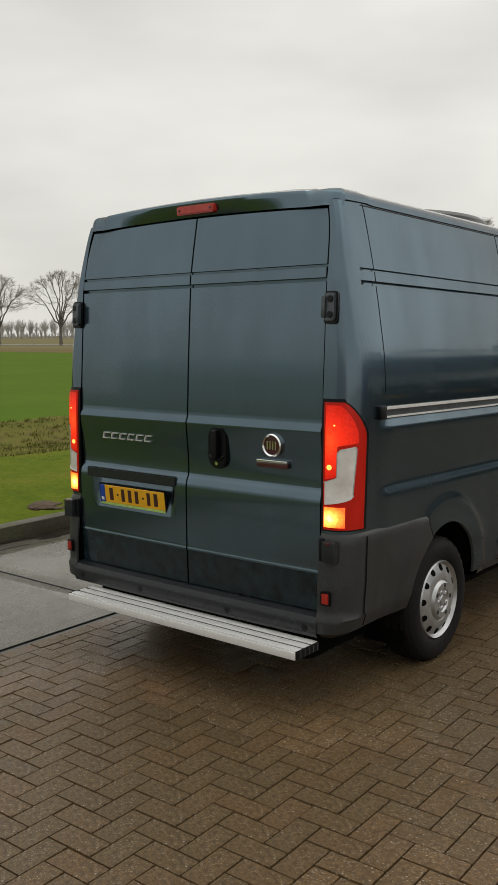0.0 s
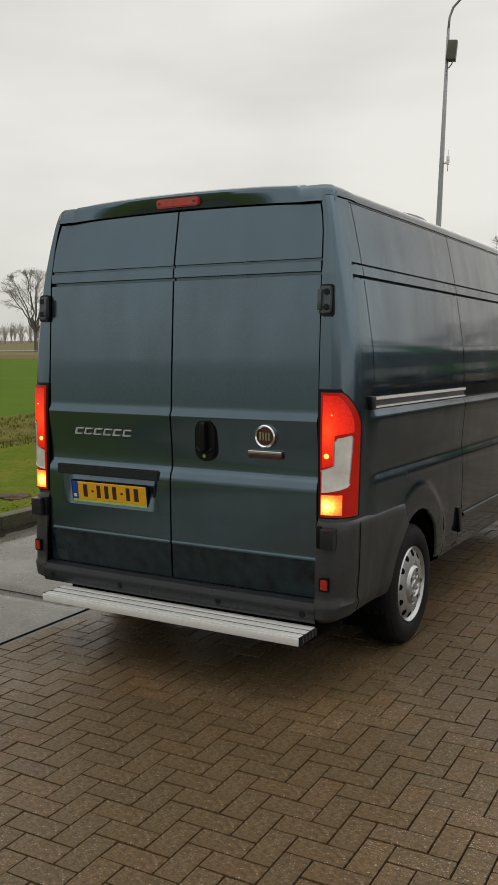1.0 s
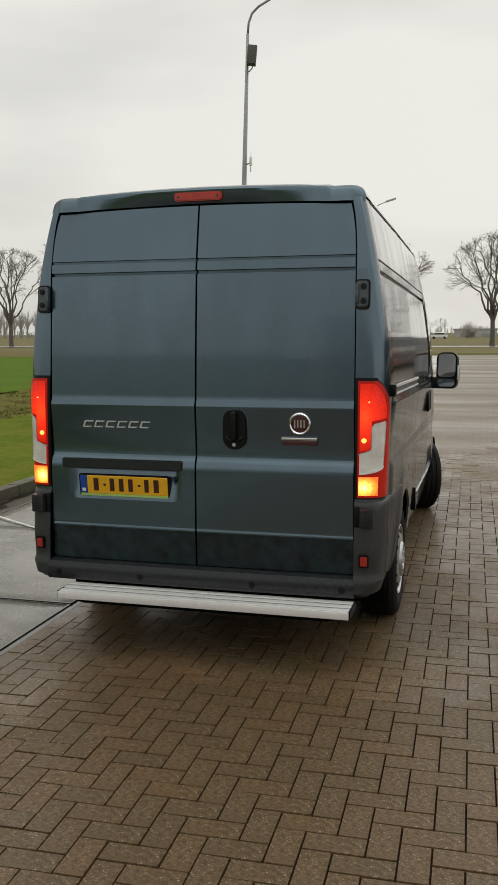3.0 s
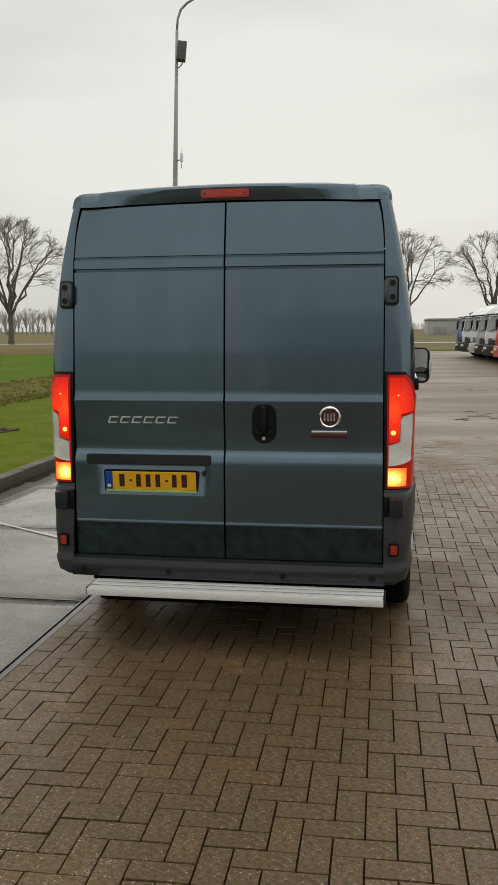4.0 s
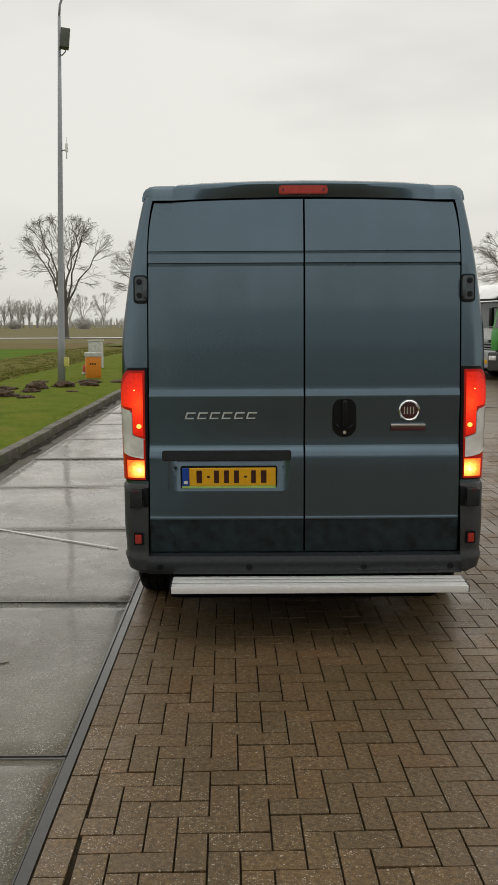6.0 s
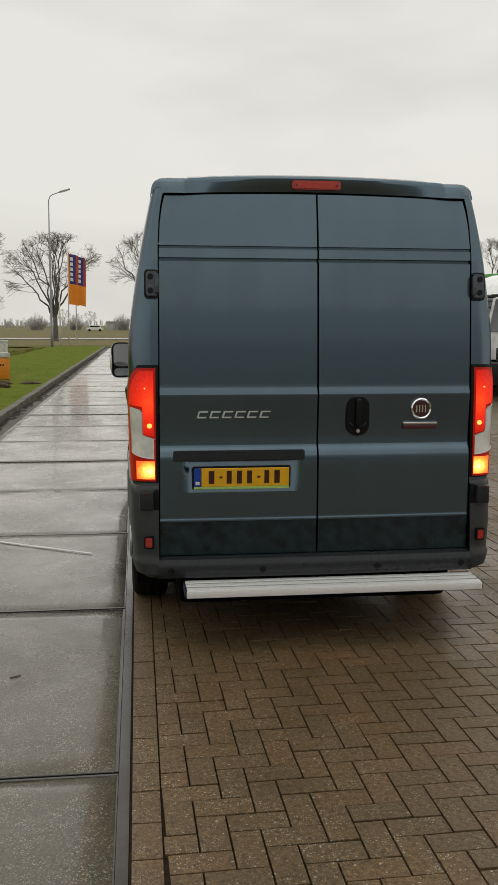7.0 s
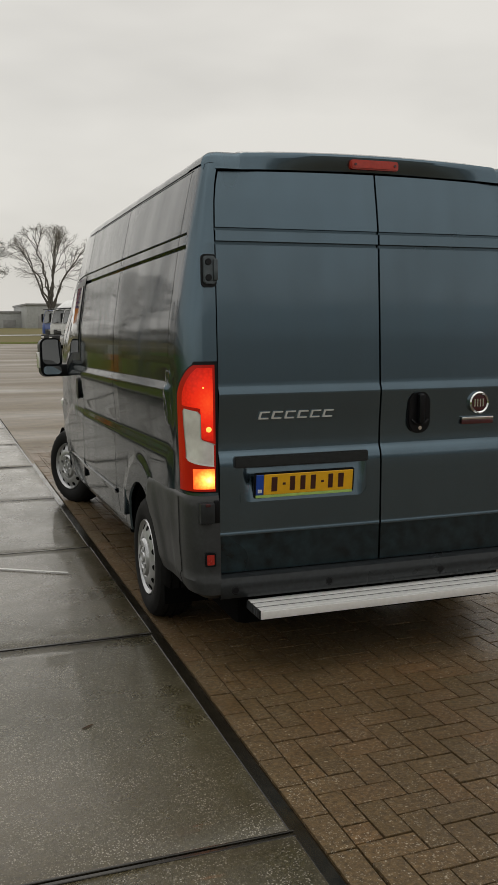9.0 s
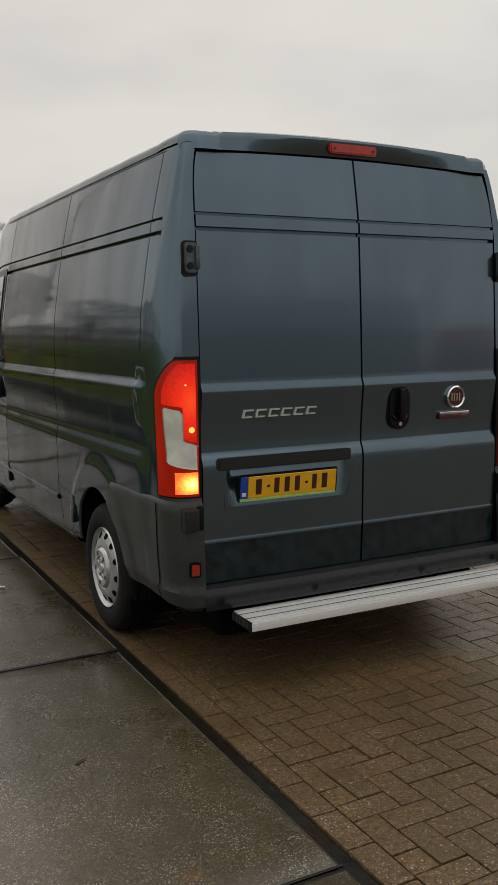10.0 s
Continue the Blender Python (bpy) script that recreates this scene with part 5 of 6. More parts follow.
# flat grey spots on the cap, its hollows' shade put into colour
spot_b = lathe_bm([(0.0, 0.014), (0.002, 0.013)], 10, "x")
spot_me = bpy.data.meshes.new("cap_recess")
finish(spot_b, spot_me)
spot_me.materials.append(M_BUMPER)


def wheel(x, y, side, steer):
    w = new("wheel")
    w.parent = van
    w["label"] = "black tyre on a silver steel rim"
    w.matrix_basis = pose(x, y, WHEEL_R - 0.007, 0, 0, steer + (0 if side > 0 else 180)) @ pose(0, 0, 0, 17 * x + 9 * y)
    share("tyre", tyre_me, w)
    rim = share("rim", rim_me, w)
    for i in range(12):
        share("vent_hole", hole_me, w, pose(0, 0, 0, 30 * i) @ pose(0.0966, 0, 0.1765, 0, -26))
    for i in range(5):
        share("wheel_nut", nut_me, w, pose(0, 0, 0, 72 * i) @ pose(0.116, 0, 0.046))
        share("cap_recess", spot_me, w, pose(0, 0, 0, 72 * i + 36) @ pose(0.1253, 0, 0.082))


for side in (1, -1):
    wheel(side * 0.900, WHEEL_Y - 0.05, side, 0)
    wheel(side * 0.860, FRONT_Y, side, 24)

# mirrors
for side in (1, -1):
    arm = part("mirror_arm", box_bm(-0.10, 0.10, -0.06, 0.06, -0.05, 0.06, 0.02), M_BLACK, van)
    arm.matrix_basis = pose(side * 0.98, 4.13, 1.25)
    hb = prism_bm(rounded(-0.098, 0.098, -0.17, 0.17, 0.06, 5), -0.03, 0.09, 0.02)
    head = part("mirror_housing", hb, M_BLACK, van, "large black two-part wing mirror")
    head.matrix_basis = pose(side * 1.115, 4.10, 1.37, -5, 0, side * -8)
    part("main_glass", prism_bm(rounded(-0.084, 0.084, -0.064, 0.155, 0.047, 5), -0.034, -0.028), M_MIRROR, head)
    part("wide_glass", prism_bm(rounded(-0.080, 0.080, -0.153, -0.081, 0.03, 5), -0.036, -0.028), M_MIRROR, head)
    part("side_repeater", box_bm(-0.01, 0.01, -0.02, 0.06, -0.07, 0.07, 0.006), M_CLEAR, head).matrix_basis = pose(side * 0.100, 0.02, -0.02)
    hd = prism_bm(rounded(-0.055, 0.055, -0.085, 0.085, 0.05, 5), -0.012, 0.012, 0.006)
    for yy in ((3.16, 2.90) if side > 0 else (3.16,)):
        d_ = part("door_pull", hd.copy(), M_BLACK, van, "black oval door handle")
        d_.matrix_basis = Matrix.Translation(flank(1 + yy - Y0, 1.215, 0.008, side)) @ pose(0, 0, 0, 0, 0, 90)
    hd.free()
# antenna stub
part("antenna", tube_bm([(0.0, 3.3, 2.43), (0.0, 3.18, 2.62)], [0.012, 0.004], 8), M_BLACK, van)
# crumpled dent behind the left rear lamp
def dent_point(u, z):
    y = Y0 + u - 1
    k = max(0.0, 1 - ((y - 0.27) / 0.075) ** 2) * max(0.0, 1 - ((z - 1.31) / 0.15) ** 2)
    n = noise.noise((y * 17 + 0.4, z * 7, 4.0)) + 0.3 * abs(noise.noise((y * 40, z * 18, 1.0)))
    return flank(u, z, -0.002 + 0.004 * min(1, k * 4) + 0.014 * k * n, -1)


o = part("dent", grid_bm(ycols(0.19, 0.35, 0.006), steps(1.15, 1.47, 50), dent_point, flip=True), M_PAINT, van, "crumpled dent in the side panel", sharp=60)


# ---- trees ----
def limb(verts, faces, pts, radii, n):
    """A tapered tube through points, added to a vertex and face list."""
    base = len(verts)
    for i, p in enumerate(pts):
        d = (pts[min(i + 1, len(pts) - 1)] - pts[max(i - 1, 0)]).normalized()
        a = d.orthogonal().normalized()
        b = d.cross(a)
        for k in range(n):
            t = 2 * math.pi * k / n
            verts.append(p + (a * math.cos(t) + b * math.sin(t)) * radii[i])
    for i in range(len(pts) - 1):
        for k in range(n):
            faces.append((base + i * n + k, base + i * n + (k + 1) % n, base + (i + 1) * n + (k + 1) % n, base + (i + 1) * n + k))


def bough(rnd, start, end, bow, radius, tip, segs, sides, store):
    """A limb from start to end that first climbs, then bends outward; returns its points."""
    mid = start.lerp(end, 0.5) + bow
    pts = []
    for i in range(segs + 1):
        t = i / segs
        p = start * (1 - t) ** 2 + mid * 2 * t * (1 - t) + end * t * t
        if 0 < i < segs:
            k = (end - start).length * 0.018
            p = p + Vector((rnd.gauss(0, k), rnd.gauss(0, k), rnd.gauss(0, k)))
        pts.append(p)
    limb(*store, pts, [radius + (tip - radius) * (i / segs) ** 0.8 for i in range(segs + 1)], sides)
    return pts


def along(pts, t):
    f = t * (len(pts) - 1)
    i = min(len(pts) - 2, int(f))
    return pts[i].lerp(pts[i + 1], f - i)


def tree_meshes(seed, height, limbs, only=None, spread=0.465, fork_at=0.23):
    """A bare tree: a stout trunk, rising limbs and a domed crown of fine twigs, with an odd low bough."""
    rnd = random.Random(seed)
    wood, fine = ([], []), ([], [])
    fork = height * fork_at
    lean = rnd.uniform(-0.25, 0.25)
    limb(*wood, [Vector((0, 0, -0.3)), Vector((0.02, 0, 0.4)), Vector((lean * 0.5, 0.03, fork * 0.6)), Vector((lean, -0.02, fork))], [0.44, 0.33, 0.29, 0.27], 9)
    core = Vector((lean, 0, height * 0.62))
    size = Vector((height * spread, height * spread, height * 0.37))

    def dome(a, e, k):
        return core + Vector((math.cos(a) * math.cos(e) * size.x, math.sin(a) * math.cos(e) * size.y, math.sin(e) * size.z)) * k

    def free(v):
        d = v - core
        q = Vector((d.x / size.x, d.y / size.y, d.z / size.z)).length
        reach = rnd.uniform(0.90, 1.10)
        return v if q < reach else core + d * (reach / q)

    def onward(p, parent, up):
        """A way for a side shoot: outward from the crown's heart, after its parent, with some chance."""
        d = (p - core).normalized() * 0.55 + parent * 0.60 + Vector((rnd.gauss(0, 0.52), rnd.gauss(0, 0.52), rnd.gauss(up, 0.45)))
        return d.normalized()

    for k in range(limbs):
        a = 2.39996 * k + rnd.uniform(-0.25, 0.25)
        e = 0.02 + 1.4 * ((k + 0.5) / limbs) ** 1.1
        start = Vector((lean, 0, fork * rnd.uniform(0.86, 1.0)))
        end = dome(a, e, rnd.uniform(0.66, 0.80))
        out = Vector((math.cos(a), math.sin(a), 0))
        main = bough(rnd, start, end, Vector((0, 0, height * 0.02)) - out * size.x * 0.08, 0.17, 0.050, 8, 6, wood)
        way = (main[-1] - main[-3]).normalized()
        for m in range(8):
            t = 0.42 + 0.58 * rnd.random() ** 0.7 if m else 1.0
            p = along(main, t)
            goal = free(p + onward(p, way, 0.15) * height * rnd.uniform(0.15, 0.25))
            second = bough(rnd, p, goal, Vector((0, 0, -height * 0.006)), 0.055 - 0.02 * t, 0.022, 5, 4, wood)
            way2 = (second[-1] - second[0]).normalized()
            for q in range(7):
                u = rnd.uniform(0.30, 1.0) if q else 1.0
                p2 = along(second, u)
                tip = free(p2 + onward(p2, way2, 0.1) * height * rnd.uniform(0.06, 0.12))
                third = bough(rnd, p2, tip, Vector((0, 0, 0.02)), 0.020, 0.013, 3, 3, fine)
                way3 = (third[-1] - third[0]).normalized()
                for _ in range(5):
                    p3 = along(third, rnd.uniform(0.2, 1.0))
                    limb(*fine, [p3, free(p3 + onward(p3, way3, 0.05) * height * rnd.uniform(0.03, 0.06))], [0.011, 0.008], 3)
    out = []
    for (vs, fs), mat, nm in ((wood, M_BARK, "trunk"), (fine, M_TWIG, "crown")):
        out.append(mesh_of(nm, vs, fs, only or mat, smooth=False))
    return out


TREE_KINDS = [tree_meshes(11, 14.0, 10), tree_meshes(29, 14.0, 9), tree_meshes(53, 14.0, 11)]
for i, (x, y, s) in enumerate([(-160, 114, 1.05), (-139.7, 114, 1.05), (-108, 114, 1.0), (-80, 114, 1.0), (-66, 113.6, 1.0), (-52.2, 113.6, 1.24), (-37.9, 113.6, 1.05), (-23.8, 113.6, 1.12), (-9.7, 95.0, 0.82), (1.45, 113.6, 1.0),
                               (12.4, 113.6, 0.98), (24.0, 113.6, 0.95), (35, 114, 1.0), (47, 113, 0.95), (60, 114, 1.0)]):
    t = thing("tree", pose(x, y, 0, 0, 0, 67 * i), "tall bare winter roadside tree with fine twigs", "tree", "trees along the road")
    t.scale = (s, s, s)
    for me in TREE_KINDS[i % 3]:
        share(me.name.split(".")[0], me, t)


def far_woods(name, y, x0, x1, n, h0, h1, seed, label):
    rnd = random.Random(seed)
    verts, faces = [], []
    for i in range(n):
        x, yy, h = rnd.uniform(x0, x1), y + rnd.uniform(-12, 12), rnd.uniform(h0, h1)
        limb(verts, faces, [Vector((x, yy, 0)), Vector((x, yy, h * 0.5)), Vector((x + rnd.gauss(0, 0.3), yy, h))], [0.16, 0.10, 0.03], 3)
        for k in range(34):
            z = h * rnd.uniform(0.0, 0.85)
            a, ln = rnd.uniform(0, 6.28), h * rnd.uniform(0.12, 0.30)
            tip = Vector((x + math.cos(a) * ln * 0.5, yy + math.sin(a) * ln * 0.5, z + ln))
            limb(verts, faces, [Vector((x, yy, z)), tip], [0.055, 0.03], 3)
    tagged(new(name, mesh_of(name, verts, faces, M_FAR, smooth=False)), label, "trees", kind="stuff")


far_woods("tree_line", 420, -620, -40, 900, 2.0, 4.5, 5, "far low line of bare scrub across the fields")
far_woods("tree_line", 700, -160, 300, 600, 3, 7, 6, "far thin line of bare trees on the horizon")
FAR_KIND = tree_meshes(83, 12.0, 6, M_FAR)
rnd = random.Random(17)
for i in range(22):
    far = i % 2 == 1
    fx, fy = (rnd.uniform(-120, 200), 640) if far else (rnd.uniform(-260, -45), 400)
    t = thing("tree", pose(fx, fy + rnd.uniform(-12, 12), -0.1, 0, 0, rnd.uniform(0, 360)), "bare tree far across the fields, haze in its colour", "tree", "far trees across the fields")
    k = rnd.uniform(0.75, 1.3)
    t.scale = (k, k, k * rnd.uniform(0.9, 1.15))
    for me in FAR_KIND:
        share(me.name.split(".")[0], me, t)


def row_tree_meshes(seed):
    """A tree of a far row: a short bole and many steep stems that fan out into a brush of twigs."""
    rnd = random.Random(seed)
    tv, tf, cv, cf = [], [], [], []
    limb(tv, tf, [Vector((0, 0, -0.2)), Vector((0.05, 0, 1.4)), Vector((0, 0.05, 3.0))], [0.30, 0.24, 0.20], 5)
    for k in range(22):
        a, r, h = rnd.uniform(0, 6.28), 3.1 * rnd.random() ** 0.6, rnd.uniform(7.6, 10.4)
        base = Vector((0, 0, rnd.uniform(1.0, 3.2)))
        top = Vector((math.cos(a) * r, math.sin(a) * r, h - 0.18 * r * r))
        mid = base.lerp(top, 0.45) - Vector((math.cos(a), math.sin(a), 0)) * r * 0.12
        limb(cv, cf, [base, mid, top], [0.11, 0.08, 0.035], 3)
        for _ in range(7):
            p = mid.lerp(top, rnd.uniform(0.0, 0.95))
            limb(cv, cf, [p, p + Vector((rnd.gauss(0, 0.45), rnd.gauss(0, 0.45), rnd.uniform(0.6, 1.6)))], [0.06, 0.03], 3)
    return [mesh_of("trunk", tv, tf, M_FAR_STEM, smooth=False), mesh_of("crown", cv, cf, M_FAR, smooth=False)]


ROW_TREES = [row_tree_meshes(5), row_tree_meshes(9), row_tree_meshes(14)]
rnd = random.Random(23)
for i in range(172):
    t = thing("tree", pose(-640 + i * 3.25 + rnd.gauss(0, 0.6), 420 + rnd.gauss(0, 2.0), 0, 0, 0, rnd.uniform(0, 360)), "bare upright tree in a far hazy row", "tree", "trees in a far row")
    k = rnd.uniform(0.92, 1.10) * (0.8 if i % 17 > 14 else 1.0)
    t.scale = (k * 1.2, k * 1.2, k * 1.28)
    for me in ROW_TREES[i % 3]:
        share(me.name.split(".")[0], me, t)


def bush(x, y, r, h, seed):
    rnd = random.Random(seed)
    verts, faces = [], []
    for k in range(300):
        a, t = rnd.uniform(0, 6.28), rnd.uniform(0, 1) ** 0.5
        b0 = Vector((x + rnd.uniform(-0.4, 0.4) * r, y + rnd.uniform(-0.4, 0.4) * r, 0))
        tip = Vector((x + math.cos(a) * r * t, y + math.sin(a) * r * t, h * (1 - 0.6 * t * t) * rnd.uniform(0.6, 1)))
        m_ = b0.lerp(tip, 0.5) + Vector((rnd.gauss(0, 0.15 * r), rnd.gauss(0, 0.15 * r), 0.1 * h))
        limb(verts, faces, [b0, m_, tip], [0.06, 0.05, 0.02], 3)
    tagged(new("bush", mesh_of("bush", verts, faces, M_FAR, smooth=False)), "dense bare grey-brown bush out in the fields", "bush", "bushes in the fields")


for i, (x, y, r, h) in enumerate([(-104, 330, 5, 6), (-128, 360, 4, 5), (-88, 340, 4, 4.5), (-60, 330, 5, 5.5), (-6, 300, 4, 6), (-22, 310, 4, 5.5), (-34, 300, 4.5, 6)]):
    bush(x, y, r, h, i + 70)


# ---- lamps, cabinets, flags ----
def street_lamp(x, y, h, turn, label, lean=0.0, back=0.0):
    lamp = thing("street_lamp", pose(x, y, 0.05, back, lean, turn), label, "street lamp", "yard lamps")
    part("pole", tube_bm([(0, 0, -0.2), (0, 0, 1.2), (0, 0, 1.25), (0, 0, h * 0.6), (0, 0, h - 0.5)], [0.108, 0.104, 0.096, 0.066, 0.042], 12), M_POLE, lamp)
    arm = [(0, 0, h - 0.5), (0.02, 0, h - 0.2), (0.12, 0, h + 0.05), (0.32, 0, h + 0.20), (0.85, 0, h + 0.40)]
    part("arm", tube_bm(arm, 0.034, 8), M_POLE, lamp)
    hb = box_bm(-0.42, 0.42, -0.14, 0.14, -0.05, 0.07, 0.05, 3)
    hd = part("lamp_head", hb, M_LAMPHEAD, lamp)
    hd.matrix_basis = pose(1.22, 0, h + 0.52, 0, -17)
    part("lens", box_bm(-0.33, 0.30, -0.11, 0.11, -0.075, -0.045, 0.012), M_CLEAR, hd)
    return lamp


big = street_lamp(-5.55, 20.58, 10.68, -14, "tall galvanised lamp post with floodlight and small antenna", -0.5, -4.4)
fl = part("floodlight", box_bm(-0.13, 0.13, -0.13, 0.13, -0.27, 0.25, 0.02), M_BOXGREEN, big, "grey-green floodlight box")
fl.matrix_basis = pose(0.20, -0.08, 9.53, 0, 4, 28)
part("glass", box_bm(-0.11, 0.11, -0.138, -0.128, -0.24, 0.22, 0.004), M_CLEAR, fl).matrix_basis = pose(0, 0, 0, 0, 0, 180)
part("bracket", tube_bm([(0.0, 0, 9.12), (0.10, -0.04, 9.10), (0.20, -0.06, 9.17), (0.23, -0.06, 9.28)], 0.018, 6), M_POLE, big)
an = part("antenna", tube_bm([(0.20, 0, 6.28), (0.20, 0, 6.86)], 0.013, 6), M_WHITE, big)
part("bracket", tube_bm([(0.0, 0, 6.50), (0.20, 0, 6.53)], 0.018, 6), M_POLE, big)
part("dish", box_bm(0.165, 0.235, -0.035, 0.035, 6.46, 6.70, 0.015), M_WHITE, big)
part("tag_box", box_bm(0.09, 0.22, -0.06, 0.06, 0.50, 0.76, 0.02), M_RAG, big, "small pale yellow box on the pole")
street_lamp(-7.55, 66.8, 11.3, 8, "tall galvanised lamp post at the yard's end")
street_lamp(15.4, 96.0, 10.5, -10, "distant lamp post behind the trucks")

cab = thing("cabinet", pose(-4.95, 22.4, 0.13, 0, 0, 14), "orange steel equipment cabinet with a white lid", "cabinet")
cab.scale = (0.62, 0.62, 0.62)
part("body", box_bm(-0.36, 0.36, -0.28, 0.28, 0.0, 1.02, 0.015), M_ORANGE, cab)
part("lid", box_bm(-0.39, 0.39, -0.31, 0.31, 1.02, 1.24, 0.03), M_CABWHITE, cab, "white lid")
part("door_panel", box_bm(-0.31, 0.31, -0.292, -0.281, 0.08, 0.94, 0.006), M_ORANGE, cab)
for k in range(3):
    part("print_bar", box_bm(-0.18 + 0.11 * k, -0.12 + 0.11 * k, -0.297, -0.291, 0.62, 0.72, 0.002, 1), M_BLACK, cab)
hyd = thing("hydrant", pose(-5.50, 24.2, 0.13), "small orange-red pump unit on a white base", "pump")
hyd.scale = (0.5, 0.5, 0.5)
part("body", lathe_bm([(0.1, 0.12), (0.15, 0.20), (0.5, 0.20), (0.62, 0.12), (0.66, 0.03)], 16, "z"), M_FLAG_R, hyd)
part("base", box_bm(-0.22, 0.22, -0.18, 0.18, 0.0, 0.14, 0.02), M_CABWHITE, hyd)
wc = thing("cabinet", pose(-5.85, 28.4, 0.13, 0, 0, -5), "tall weathered white utility cabinet", "cabinet")
wc.scale = (0.48, 0.48, 0.48)
part("body", box_bm(-0.50, 0.50, -0.32, 0.32, 0.0, 2.05, 0.015), M_CABWHITE, wc)
part("roof", box_bm(-0.55, 0.55, -0.37, 0.37, 2.05, 2.15, 0.02), M_CABWHITE, wc)
for k in (-1, 1):
    d = part("door", box_bm(k * 0.25 - 0.235, k * 0.25 + 0.235, -0.334, -0.321, 0.06, 1.98, 0.005), M_CABWHITE, wc)
    part("handle", box_bm(k * 0.05 - 0.012, k * 0.05 + 0.012, -0.35, -0.334, 0.95, 1.12, 0.004), M_BLACK, d)


def flag_pole(x, y, turn, seed):
    f = thing("flag_pole", pose(x, y, 0.0, 0, 0, turn), "white flag pole with an orange and navy banner", "flag", "banners at the yard's end")
    part("pole", tube_bm([(0, 0, 0), (0, 0, 4), (0, 0, 8.2)], [0.06, 0.05, 0.035], 8), M_WHITE, f)

    def cloth(x, z):
        return (0.05 + x * 0.92, 0.16 * math.sin(x * 5 + z * 1.3 + seed) * x, 3.5 + (z - 3.55) * 1.18 - 0.18 * x * x)
    part("banner_foot", grid_bm(steps(0, 0.95, 8), steps(3.55, 5.05, 8), cloth), M_FLAG_O, f)
    part("banner_field", grid_bm(steps(0.12, 0.72, 8), steps(5.05, 7.2, 10), cloth), M_FLAG_N, f)
    part("banner_edge", grid_bm(steps(0.0, 0.12, 2), steps(5.05, 7.3, 10), cloth), M_FLAG_O, f)
    part("banner_edge", grid_bm(steps(0.72, 0.95, 3), steps(5.05, 7.2, 10), cloth), M_FLAG_R, f)
    for k in range(5):
        part("pale_bar", grid_bm(steps(0.18, 0.48, 4), steps(5.25 + 0.37 * k, 5.50 + 0.37 * k, 3), lambda x, z: tuple(Vector(cloth(x, z)) + Vector((0, -0.012, 0)))), M_WHITE, f)
    return f


flag_pole(-6.9, 76.0, -12, 0.5)
flag_pole(-6.45, 79.0, -8, 1.8)
pl = thing("flag_pole", pose(-7.5, 74.0, 0), "bare white flag pole", "flag", "banners at the yard's end")
part("pole", tube_bm([(0, 0, 0), (0, 0, 3), (0, 0, 4.6)], [0.06, 0.05, 0.035], 8), M_WHITE, pl)


# ---- far buildings ----
def warehouse(x0, x1, y0, y1, h, mat, label, bays):
    w = thing("warehouse", pose((x0 + x1) / 2, y0, 0), label, "building")
    a, d = (x1 - x0) / 2, y1 - y0
    part("wall", box_bm(-a, a, 0, d, -0.3, h, 0.05), mat, w)
    part("roof", box_bm(-a - 0.3, a + 0.3, -0.3, d + 0.3, h, h + 0.5, 0.1), M_ROOF, w)
    for k in range(bays):
        cx = -a + (k + 0.5) * 2 * a / bays
        part("door", box_bm(cx - 1.6, cx + 1.6, -0.06, 0.02, -0.3, h * 0.55, 0.02), M_ROOF, w)
    return w


warehouse(8.0, 27.0, 240, 270, 3.9, M_FACADE, "low grey warehouse beyond the fields", 3)
warehouse(20.5, 62.0, 225, 262, 5.6, M_FACADE, "long pale grey warehouse beyond the fields", 5)
warehouse(-139.0, -130.0, 400, 410, 1.9, M_WHITE, "low white barn beyond the fields", 1)
warehouse(-75.0, -13.5, -92, -66, 7.0, M_FACADE, "long pale grey hall behind the yard", 5)
warehouse(-13.0, 80.0, -120, -96, 15.5, M_FACADE_D, "tall dark grey hall beyond the yard", 4)
warehouse(-12.0, 3.0, 330, 345, 2.6, M_FACADE, "low grey shed on the horizon", 2)


def far_car(x, y, turn, body, label):
    c = thing("car", pose(x, y, 0.0, 0, 0, turn), label, "car", "cars on the far road")
    b = box_bm(-2.3, 2.3, -0.9, 0.9, 0.35, 1.0, 0.12, 3)
    box_bm(-1.5, 1.6, -0.8, 0.8, 0.95, 1.75, 0.2, 3, bm=b)
    part("body", b, body, c)
    part("window", box_bm(-1.35, 1.45, -0.83, 0.83, 1.15, 1.6, 0.1), M_GLASS, c)
    for wx in (-1.45, 1.45):
        for wy in (-0.82, 0.82):
            part("wheel", lathe_bm([(wy - 0.1, 0.2), (wy - 0.1, 0.33), (wy + 0.1, 0.33), (wy + 0.1, 0.2)], 16, "y"), M_RUBBER, c).matrix_basis = pose(wx, 0, 0.33)


far_car(-12.7, 250, 0, M_WHITE, "white van passing on the far road")


# ---- trucks ----
def truck_paint(name, col):
    return simple(name, col, 0.35, var=0.12, scale=6, coat=0.5)


T_WHITE, T_GREY = truck_paint("truck_white", (0.68, 0.69, 0.69)), truck_paint("truck_silver", (0.40, 0.41, 0.42))
T_RED, T_ORANGE = truck_paint("truck_red", (0.50, 0.025, 0.02)), truck_paint("truck_orange", (0.85, 0.13, 0.015))
T_GREEN, T_BLUE = truck_paint("truck_green", (0.045, 0.30, 0.038)), truck_paint("truck_blue", (0.02, 0.07, 0.30))

tw_b = lathe_bm([(-0.15, 0.28), (-0.16, 0.42), (-0.13, 0.50), (0.13, 0.50), (0.16, 0.42), (0.15, 0.28), (0.06, 0.24), (0.10, 0.10), (0.12, 0.02)], 24, "x")
tw_me = bpy.data.meshes.new("wheel")
finish(tw_b, tw_me)
tw_me.materials.append(M_RUBBER)
